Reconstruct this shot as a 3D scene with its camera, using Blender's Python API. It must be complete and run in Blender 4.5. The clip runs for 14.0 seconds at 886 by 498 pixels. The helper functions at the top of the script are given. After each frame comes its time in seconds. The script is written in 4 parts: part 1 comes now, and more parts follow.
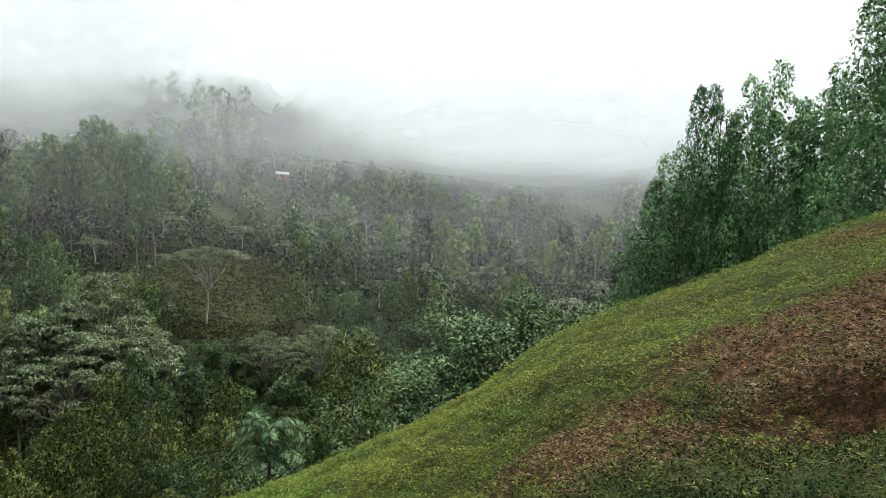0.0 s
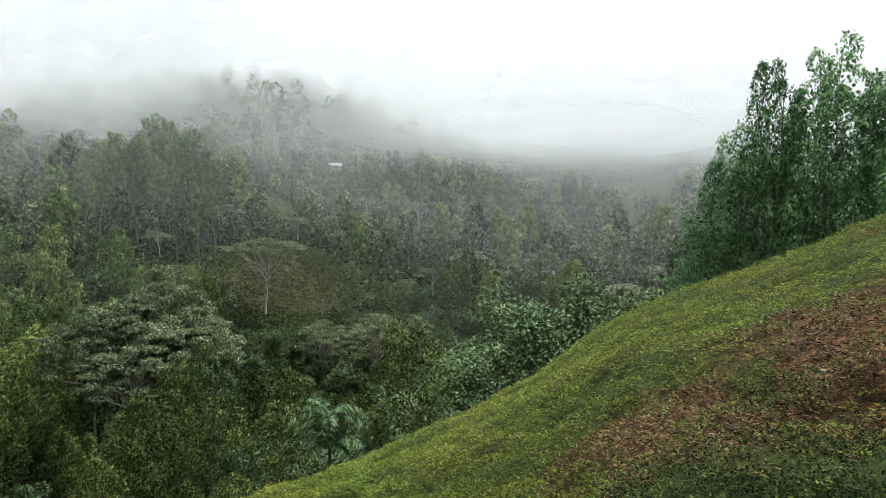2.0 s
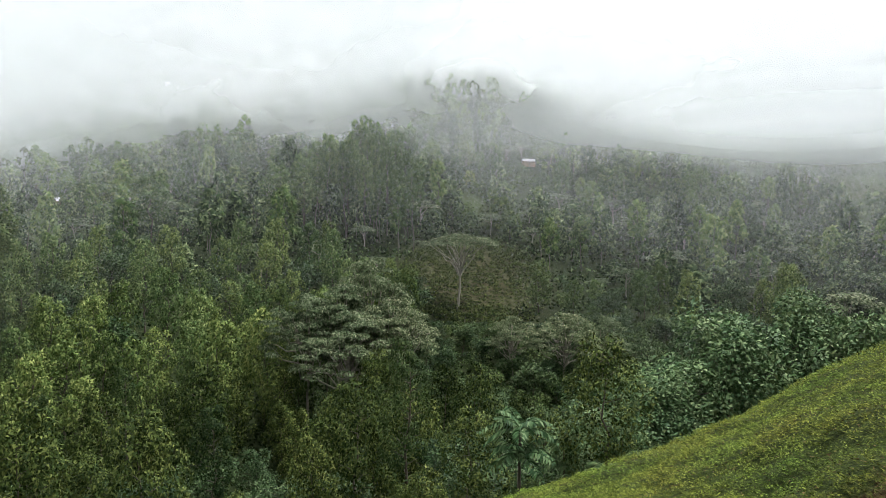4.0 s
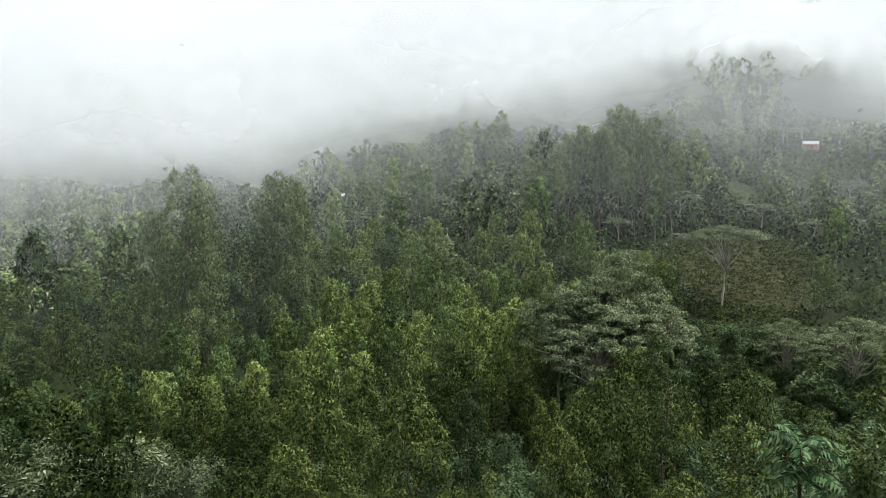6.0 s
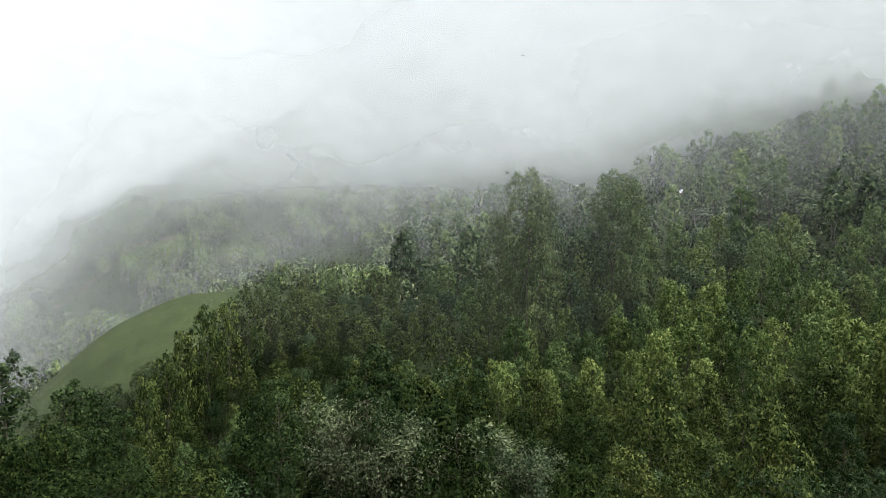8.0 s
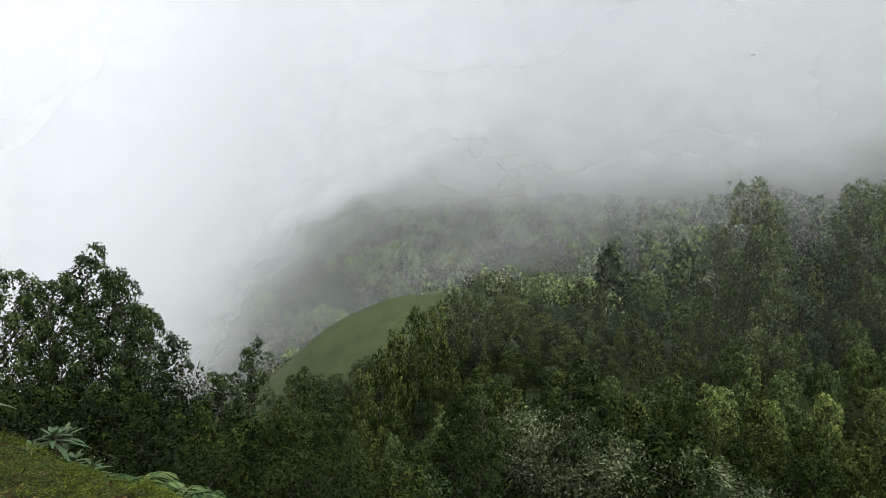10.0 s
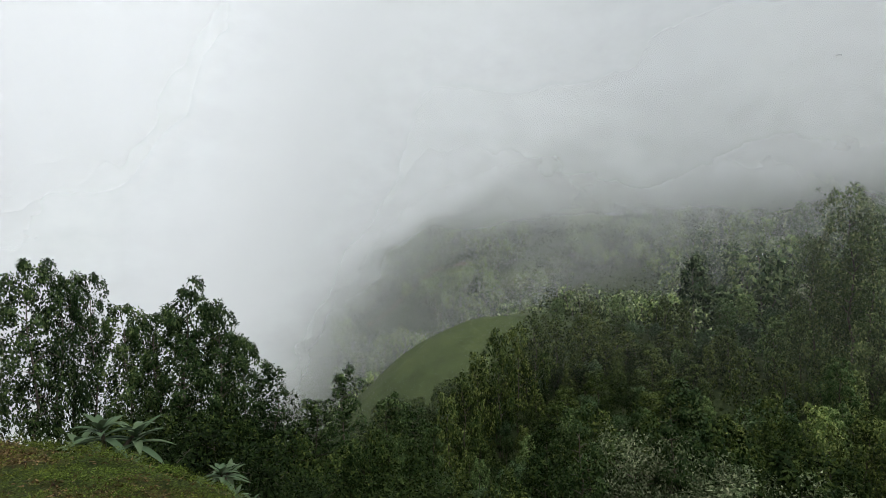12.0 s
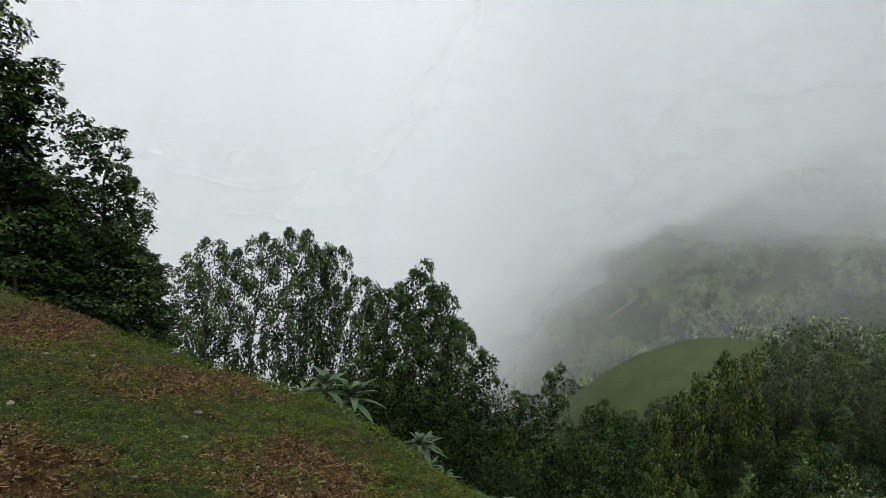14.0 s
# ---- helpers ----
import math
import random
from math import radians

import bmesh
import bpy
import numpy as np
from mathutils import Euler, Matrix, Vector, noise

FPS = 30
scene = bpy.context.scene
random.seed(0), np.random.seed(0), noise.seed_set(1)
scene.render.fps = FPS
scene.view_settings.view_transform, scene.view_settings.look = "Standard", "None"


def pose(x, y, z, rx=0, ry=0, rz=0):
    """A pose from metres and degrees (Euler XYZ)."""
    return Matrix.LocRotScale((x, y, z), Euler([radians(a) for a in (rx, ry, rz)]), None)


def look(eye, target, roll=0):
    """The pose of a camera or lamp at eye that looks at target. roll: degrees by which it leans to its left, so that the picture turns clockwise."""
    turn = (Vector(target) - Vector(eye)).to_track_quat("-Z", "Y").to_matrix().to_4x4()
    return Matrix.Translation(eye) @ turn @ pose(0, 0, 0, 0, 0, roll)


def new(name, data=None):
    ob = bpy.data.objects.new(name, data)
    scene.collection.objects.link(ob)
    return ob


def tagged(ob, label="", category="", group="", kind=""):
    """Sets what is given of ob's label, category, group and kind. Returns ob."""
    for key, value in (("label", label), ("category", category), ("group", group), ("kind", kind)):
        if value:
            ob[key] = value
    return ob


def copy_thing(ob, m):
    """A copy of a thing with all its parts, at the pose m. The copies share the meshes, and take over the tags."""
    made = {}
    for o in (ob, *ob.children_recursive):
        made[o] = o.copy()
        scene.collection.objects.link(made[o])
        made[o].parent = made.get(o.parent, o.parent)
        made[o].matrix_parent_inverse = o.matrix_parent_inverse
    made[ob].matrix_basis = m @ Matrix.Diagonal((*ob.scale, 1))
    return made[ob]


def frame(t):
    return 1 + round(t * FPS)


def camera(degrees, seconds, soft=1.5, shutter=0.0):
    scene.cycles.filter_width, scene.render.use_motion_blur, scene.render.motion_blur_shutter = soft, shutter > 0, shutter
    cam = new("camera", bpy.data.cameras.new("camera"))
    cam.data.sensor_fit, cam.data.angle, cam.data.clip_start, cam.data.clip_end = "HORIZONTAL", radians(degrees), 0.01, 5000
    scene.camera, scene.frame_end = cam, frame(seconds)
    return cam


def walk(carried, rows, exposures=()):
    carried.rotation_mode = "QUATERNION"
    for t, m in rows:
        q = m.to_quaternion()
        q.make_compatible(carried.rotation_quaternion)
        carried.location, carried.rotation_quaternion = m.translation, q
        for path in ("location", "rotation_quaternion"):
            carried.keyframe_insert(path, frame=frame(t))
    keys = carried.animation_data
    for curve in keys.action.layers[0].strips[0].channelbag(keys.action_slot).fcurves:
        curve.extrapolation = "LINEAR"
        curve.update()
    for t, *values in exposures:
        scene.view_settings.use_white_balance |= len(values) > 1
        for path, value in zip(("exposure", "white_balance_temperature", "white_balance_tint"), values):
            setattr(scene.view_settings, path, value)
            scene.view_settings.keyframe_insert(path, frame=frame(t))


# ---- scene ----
# ---------------------------------------------------------------- camera
cam = camera(67.4, 14.0, soft=0.6)


def eye(x, y, z, yaw, pitch, roll):
    return pose(x, y, z + 1.6, 90 + pitch, 0, yaw) @ pose(0, 0, 0, 0, 0, roll)


walk(cam, [
    (0.0, eye(0.002, 0.001, -0.002, 9.74, -0.90, 0.87)),
    (0.5, eye(-0.005, 0.007, -0.008, 9.44, -1.42, 1.05)),
    (1.0, eye(-0.017, 0.007, -0.009, 10.86, -1.68, 0.73)),
    (1.5, eye(-0.017, 0.004, -0.012, 12.65, -2.09, -0.19)),
    (2.0, eye(-0.018, -0.006, -0.004, 14.25, -1.99, -0.28)),
    (2.2, eye(-0.028, -0.025, -0.005, 15.28, -1.85, -0.38)),
    (4.3, eye(-0.146, 0.076, 0.385, 33.20, -2.17, 0.24)),
    (4.5, eye(-0.157, 0.072, 0.384, 34.87, -1.86, -0.01)),
    (5.0, eye(-0.185, 0.067, 0.379, 40.31, -2.49, -0.21)),
    (5.5, eye(-0.213, 0.058, 0.373, 46.12, -3.07, -0.10)),
    (6.0, eye(-0.243, 0.037, 0.373, 52.10, -3.32, 0.17)),
    (6.5, eye(-0.293, 0.010, 0.374, 59.64, -2.47, 0.41)),
    (7.0, eye(-0.395, -0.011, 0.367, 63.20, -0.98, -0.44)),
    (7.5, eye(-0.556, -0.017, 0.353, 67.00, -3.00, -0.07)),
    (8.0, eye(-0.725, -0.013, 0.302, 80.31, -3.13, -1.14)),
    (8.5, eye(-0.859, -0.008, 0.243, 88.52, -2.13, -0.81)),
    (9.0, eye(-0.947, -0.001, 0.203, 94.91, -1.65, 0.58)),
    (9.2, eye(-0.970, 0.001, 0.201, 97.53, -1.38, -0.28)),
    (11.3, eye(-0.881, -0.674, 0.495, 97.29, -3.14, 0.22)),
    (11.5, eye(-0.860, -0.706, 0.496, 97.38, -2.55, -0.68)),
    (12.0, eye(-0.762, -0.784, 0.445, 104.00, -0.27, -2.07)),
    (12.5, eye(-0.728, -0.794, 0.388, 110.90, -0.22, -1.63)),
    (13.0, eye(-0.761, -0.789, 0.395, 116.71, -2.08, 0.44)),
    (13.5, eye(-0.799, -0.750, 0.415, 122.13, -0.38, 1.90)),
    (14.0, eye(-0.819, -0.670, 0.410, 123.38, -0.74, 3.88)),
], exposures=[(0.0, 1.35), (2.2, 1.35), (5.0, 1.35), (7.5, 1.18), (8.2, 1.0), (9.0, 0.68), (11.5, 0.66), (12.0, 0.42), (13.0, 0.28), (14.0, 0.3)])

# ---------------------------------------------------------------- light
SUN_EL, SUN_AZ = 62.0, -25.0
world = bpy.data.worlds.new("overcast_sky")
scene.world = world
world.use_nodes = True
wn, wl = world.node_tree.nodes, world.node_tree.links
sky = wn.new("ShaderNodeTexSky")
sky.sky_type, sky.sun_disc = "NISHITA", False
sky.sun_elevation, sky.sun_rotation = radians(SUN_EL), radians(-SUN_AZ)
sky.air_density, sky.dust_density, sky.ozone_density = 1.0, 4.0, 1.0
grey = wn.new("ShaderNodeHueSaturation")
grey.inputs["Saturation"].default_value = 0.06
wl.new(sky.outputs[0], grey.inputs["Color"])
wl.new(grey.outputs[0], wn["Background"].inputs["Color"])
wn["Background"].inputs["Strength"].default_value = 0.15

sun = new("sun", bpy.data.lights.new("sun", "SUN"))
sun.data.energy, sun.data.angle, sun.data.color = 1.5, radians(50), (1.0, 0.97, 0.93)
s_az, s_el = radians(SUN_AZ), radians(SUN_EL)
sun.matrix_basis = look((-math.sin(s_az) * math.cos(s_el) * 50, math.cos(s_az) * math.cos(s_el) * 50, math.sin(s_el) * 50), (0, 0, 0))

rng = np.random.default_rng(7)


# ---------------------------------------------------------------- materials
def mat_new(name):
    m = bpy.data.materials.new(name)
    m.use_nodes = True
    nt = m.node_tree
    return m, nt, nt.nodes["Principled BSDF"]


def ramp(nt, fac, stops):
    n = nt.nodes.new("ShaderNodeValToRGB")
    while len(n.color_ramp.elements) < len(stops):
        n.color_ramp.elements.new(0.5)
    for e, (p, c) in zip(n.color_ramp.elements, stops):
        e.position, e.color = p, (*c, 1)
    nt.links.new(fac, n.inputs[0])
    return n.outputs[0]


def noise_tex(nt, scale, detail=4, coord=None, rough=0.6):
    n = nt.nodes.new("ShaderNodeTexNoise")
    n.inputs["Scale"].default_value, n.inputs["Detail"].default_value = scale, detail
    n.inputs["Roughness"].default_value = rough
    if coord is not None:
        nt.links.new(coord, n.inputs["Vector"])
    return n.outputs["Fac"]


def math_node(nt, op, a, b=None, c=None, clamp=False):
    n = nt.nodes.new("ShaderNodeMath")
    n.operation, n.use_clamp = op, clamp
    for i, v in enumerate((a, b, c)):
        if v is None:
            continue
        if isinstance(v, (int, float)):
            n.inputs[i].default_value = v
        else:
            nt.links.new(v, n.inputs[i])
    return n.outputs[0]


def mix_col(nt, fac, a, b, mode="MIX"):
    n = nt.nodes.new("ShaderNodeMix")
    n.data_type, n.blend_type = "RGBA", mode
    for sock, v in ((n.inputs[0], fac), (n.inputs[6], a), (n.inputs[7], b)):
        if isinstance(v, (int, float)):
            sock.default_value = v
        elif isinstance(v, tuple):
            sock.default_value = (*v, 1)
        else:
            nt.links.new(v, sock)
    return n.outputs[2]


def bump(nt, bsdf, height, strength, dist):
    n = nt.nodes.new("ShaderNodeBump")
    n.inputs["Strength"].default_value, n.inputs["Distance"].default_value = strength, dist
    nt.links.new(height, n.inputs["Height"])
    nt.links.new(n.outputs[0], bsdf.inputs["Normal"])


FOLIAGE = 0.8


def leaf_mat(name, dark, mid, light, rough=0.5, through_light=0.18, spread=0.38, gloss=0.05, calm=0.12, patch=0.0):
    """Foliage: every leaf takes its own shade, every plant its own tone."""
    m, nt, b = mat_new(name)
    geo = nt.nodes.new("ShaderNodeNewGeometry")
    inf = nt.nodes.new("ShaderNodeObjectInfo")
    dark, mid, light = (tuple(FOLIAGE * c for c in k) for k in (dark, mid, light))
    dark, light = (tuple(c * (1 - calm) + q * calm for c, q in zip(k, mid)) for k in (dark, light))
    col = ramp(nt, geo.outputs["Random Per Island"], [(0.0, dark), (0.55, mid), (1.0, light)])
    tone = math_node(nt, "MULTIPLY_ADD", inf.outputs["Random"], 2 * spread, 1 - spread)
    hs = nt.nodes.new("ShaderNodeHueSaturation")
    nt.links.new(col, hs.inputs["Color"])
    nt.links.new(tone, hs.inputs["Value"])
    nt.links.new(math_node(nt, "MULTIPLY_ADD", inf.outputs["Random"], -0.03, 0.515), hs.inputs["Hue"])
    if patch:
        tc = nt.nodes.new("ShaderNodeTexCoord").outputs["Object"]
        f = noise_tex(nt, patch, 4, tc)
        nt.links.new(math_node(nt, "MULTIPLY_ADD", f, -0.15, 0.573), hs.inputs["Hue"])
        nt.links.new(math_node(nt, "MULTIPLY_ADD", noise_tex(nt, patch * 3.1, 4, tc), 1.7, 0.15), hs.inputs["Value"])
    nt.links.new(hs.outputs[0], b.inputs["Base Color"])
    b.inputs["Roughness"].default_value = rough
    b.inputs["Specular IOR Level"].default_value = gloss
    tr = nt.nodes.new("ShaderNodeBsdfTranslucent")
    nt.links.new(hs.outputs[0], tr.inputs["Color"])
    mx = nt.nodes.new("ShaderNodeMixShader")
    mx.inputs[0].default_value = through_light
    nt.links.new(b.outputs[0], mx.inputs[1])
    nt.links.new(tr.outputs[0], mx.inputs[2])
    nt.links.new(mx.outputs[0], nt.nodes["Material Output"].inputs["Surface"])
    return m


def bark_mat(name, a, b_, scale=6):
    m, nt, b = mat_new(name)
    tc = nt.nodes.new("ShaderNodeTexCoord")
    mp = nt.nodes.new("ShaderNodeMapping")
    mp.inputs["Scale"].default_value = (1, 1, 0.25)
    nt.links.new(tc.outputs["Object"], mp.inputs[0])
    f = noise_tex(nt, scale, 6, mp.outputs[0])
    nt.links.new(ramp(nt, f, [(0.3, a), (0.7, b_)]), b.inputs["Base Color"])
    b.inputs["Roughness"].default_value = 0.85
    bump(nt, b, f, 0.5, 0.02)
    return m


# eucalyptus leaf for the middle distance, lightened to make up for weakly lit crowns
M_EUC = leaf_mat("eucalyptus_leaf", (0.024, 0.054, 0.016), (0.090, 0.152, 0.048), (0.26, 0.33, 0.135), 0.6)
M_WEEP = leaf_mat("feathery_leaf", (0.008, 0.018, 0.005), (0.041, 0.068, 0.016), (0.17, 0.205, 0.058), 0.6)
# light end of the leaf tones raised, so the palest leaves stand for glints
M_BROAD = leaf_mat("broad_glossy_leaf", (0.014, 0.035, 0.012), (0.044, 0.089, 0.030), (0.151, 0.209, 0.099), 0.5, 0.12, 0.25, 0.10)
M_GLOSSY = leaf_mat("glossy_leaf", (0.030, 0.073, 0.030), (0.081, 0.151, 0.059), (0.216, 0.297, 0.142), 0.5, 0.12, 0.2, 0.08)
M_UMB = leaf_mat("umbrella_leaf", (0.04, 0.07, 0.03), (0.135, 0.185, 0.090), (0.38, 0.42, 0.27), 0.6, calm=0.0, spread=0.14)
M_PALE = leaf_mat("pale_underside_leaf", (0.018, 0.036, 0.013), (0.075, 0.105, 0.050), (0.26, 0.29, 0.18), 0.5, 0.2, calm=0.1)
# lightened likewise: missing light on far crowns is put into the colour
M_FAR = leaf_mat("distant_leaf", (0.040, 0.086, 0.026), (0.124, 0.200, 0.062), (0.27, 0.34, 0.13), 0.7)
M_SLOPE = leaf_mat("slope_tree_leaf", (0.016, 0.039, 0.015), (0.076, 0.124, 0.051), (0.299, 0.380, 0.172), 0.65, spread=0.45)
# M_WEEP lightened for weakly lit far crowns; serves yellow-green shrubs too
M_WEEPM = leaf_mat("lightened_feathery_leaf", (0.026, 0.058, 0.014), (0.108, 0.164, 0.044), (0.28, 0.335, 0.115), 0.6)
# eucalyptus leaf darkened: the row stands against the light, shade is in the colour
M_EUCN = leaf_mat("backlit_eucalyptus_leaf", (0.011, 0.027, 0.008), (0.029, 0.058, 0.016), (0.10, 0.142, 0.050), 0.55, gloss=0.07)
M_EUCG = leaf_mat("green_eucalyptus_leaf", (0.040, 0.105, 0.040), (0.107, 0.238, 0.090), (0.250, 0.412, 0.176), 0.55)
# M_WEEP darkened: the dimmer look of one side is put into its colour
M_WEEPD = leaf_mat("dimmed_feathery_leaf", (0.007, 0.017, 0.005), (0.018, 0.034, 0.008), (0.075, 0.102, 0.027), 0.6, gloss=0.03)
M_CONE = leaf_mat("grey_green_leaf", (0.030, 0.058, 0.020), (0.070, 0.112, 0.038), (0.18, 0.225, 0.09), 0.6, spread=0.15)
M_BLUE = leaf_mat("silvery_leaf", (0.015, 0.036, 0.016), (0.034, 0.068, 0.030), (0.085, 0.125, 0.062), 0.5, 0.2)
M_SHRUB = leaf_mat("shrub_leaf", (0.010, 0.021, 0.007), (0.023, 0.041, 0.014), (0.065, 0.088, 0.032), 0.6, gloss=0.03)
M_TURF = leaf_mat("turf_leaf", (0.008, 0.015, 0.003), (0.054, 0.078, 0.011), (0.184, 0.232, 0.041), 0.7, calm=0.22, patch=0.9, gloss=0.04)
# yellow-green turf whose colour also holds the sunlit brightness of the crest
M_CREST = leaf_mat("sunlit_crest_leaf", (0.019, 0.031, 0.006), (0.105, 0.145, 0.022), (0.315, 0.386, 0.082), 0.7, 0.3, calm=0.2, patch=0.9, gloss=0.04)
# weed green darkened to carry the shade under the bank
M_WEED = leaf_mat("shaded_weed_leaf", (0.006, 0.014, 0.004), (0.021, 0.042, 0.011), (0.085, 0.13, 0.042), 0.6, calm=0.0, gloss=0.03)
M_LEAFY = leaf_mat("leafy_shrub_leaf", (0.017, 0.038, 0.012), (0.072, 0.122, 0.038), (0.246, 0.334, 0.123), 0.55, 0.15, 0.3, 0.08)
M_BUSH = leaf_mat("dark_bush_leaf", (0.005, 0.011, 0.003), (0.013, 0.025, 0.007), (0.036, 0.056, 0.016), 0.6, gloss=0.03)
M_DRY = leaf_mat("dry_litter", (0.026, 0.013, 0.005), (0.105, 0.060, 0.026), (0.40, 0.27, 0.145), 0.8, 0.05, calm=0.1)
M_FERN = leaf_mat("fern_leaf", (0.035, 0.068, 0.026), (0.075, 0.125, 0.046), (0.140, 0.190, 0.080), 0.55)
M_ROSETTE = leaf_mat("rosette_leaf", (0.055, 0.095, 0.050), (0.085, 0.130, 0.072), (0.13, 0.18, 0.11), 0.45, 0.2, 0.12)
M_PALEBARK = bark_mat("pale_bark", (0.17, 0.15, 0.12), (0.38, 0.35, 0.30))
M_GREYBARK = bark_mat("grey_bark", (0.07, 0.065, 0.05), (0.15, 0.14, 0.115))
M_DARKBARK = bark_mat("dark_bark", (0.035, 0.028, 0.02), (0.09, 0.072, 0.055))


def ground_mat():
    m, nt, b = mat_new("hill_ground")
    tc = nt.nodes.new("ShaderNodeTexCoord").outputs["Object"]

    def attr(n):
        a = nt.nodes.new("ShaderNodeAttribute")
        a.attribute_name = n
        return a.outputs["Fac"]

    big, mid, fine = noise_tex(nt, 0.09, 5, tc), noise_tex(nt, 1.3, 6, tc), noise_tex(nt, 62, 6, tc, 0.75)
    wood = ramp(nt, mid, [(0.3, (0.014, 0.022, 0.008)), (0.55, (0.028, 0.042, 0.014)), (0.75, (0.055, 0.060, 0.024))])
    turf = ramp(nt, fine, [(0.32, (0.004, 0.008, 0.002)), (0.5, (0.028, 0.046, 0.007)), (0.68, (0.090, 0.120, 0.020))])
    soil = ramp(nt, fine, [(0.30, (0.012, 0.006, 0.003)), (0.5, (0.080, 0.041, 0.016)), (0.68, (0.22, 0.122, 0.055))])
    crumb = noise_tex(nt, 13, 5, tc, 0.7)
    soil = mix_col(nt, 0.75, soil, ramp(nt, crumb, [(0.36, (0.22, 0.20, 0.18)), (0.5, (0.9, 0.9, 0.9)), (0.62, (2.3, 2.2, 2.1))]), "MULTIPLY")
    turf = mix_col(nt, 0.7, turf, ramp(nt, crumb, [(0.36, (0.35, 0.38, 0.35)), (0.5, (1.0, 1.0, 1.0)), (0.62, (1.7, 1.7, 1.6))]), "MULTIPLY")
    soil = mix_col(nt, math_node(nt, "MULTIPLY", mid, 0.5), soil, (0.030, 0.023, 0.010))
    meadow = ramp(nt, big, [(0.3, (0.030, 0.046, 0.016)), (0.6, (0.050, 0.068, 0.023)), (0.8, (0.080, 0.086, 0.036))])
    vor = nt.nodes.new("ShaderNodeTexVoronoi")
    vor.inputs["Scale"].default_value = 0.045
    nt.links.new(tc, vor.inputs["Vector"])
    sp = nt.nodes.new("ShaderNodeSeparateColor")
    nt.links.new(vor.outputs["Color"], sp.inputs[0])
    plots = ramp(nt, sp.outputs[0], [(0.0, (0.030, 0.050, 0.016)), (0.45, (0.055, 0.082, 0.024)), (0.75, (0.080, 0.098, 0.036)), (1.0, (0.048, 0.050, 0.022))])
    meadow = mix_col(nt, 0.6, meadow, ramp(nt, noise_tex(nt, 0.35, 7, tc, 0.75), [(0.35, (0.45, 0.5, 0.45)), (0.5, (1.0, 1.0, 1.0)), (0.65, (1.6, 1.5, 1.4))]), "MULTIPLY")
    meadow = mix_col(nt, attr("plots"), meadow, plots)
    meadow = mix_col(nt, math_node(nt, "MULTIPLY", mid, 0.45), meadow, (0.045, 0.065, 0.02))
    plot = ramp(nt, noise_tex(nt, 0.9, 8, tc, 0.8), [(0.34, (0.016, 0.018, 0.007)), (0.5, (0.052, 0.050, 0.021)), (0.66, (0.115, 0.100, 0.045))])
    col = mix_col(nt, attr("meadow"), wood, meadow)
    col = mix_col(nt, attr("plot"), col, plot)
    col = mix_col(nt, attr("turf"), col, turf)
    col = mix_col(nt, attr("soil"), col, soil)
    nt.links.new(col, b.inputs["Base Color"])
    b.inputs["Roughness"].default_value = 0.95
    b.inputs["Specular IOR Level"].default_value = 0.15
    bump(nt, b, math_node(nt, "ADD", math_node(nt, "ADD", fine, crumb), math_node(nt, "MULTIPLY", mid, 2.0)), 1.0, 0.04)
    return m


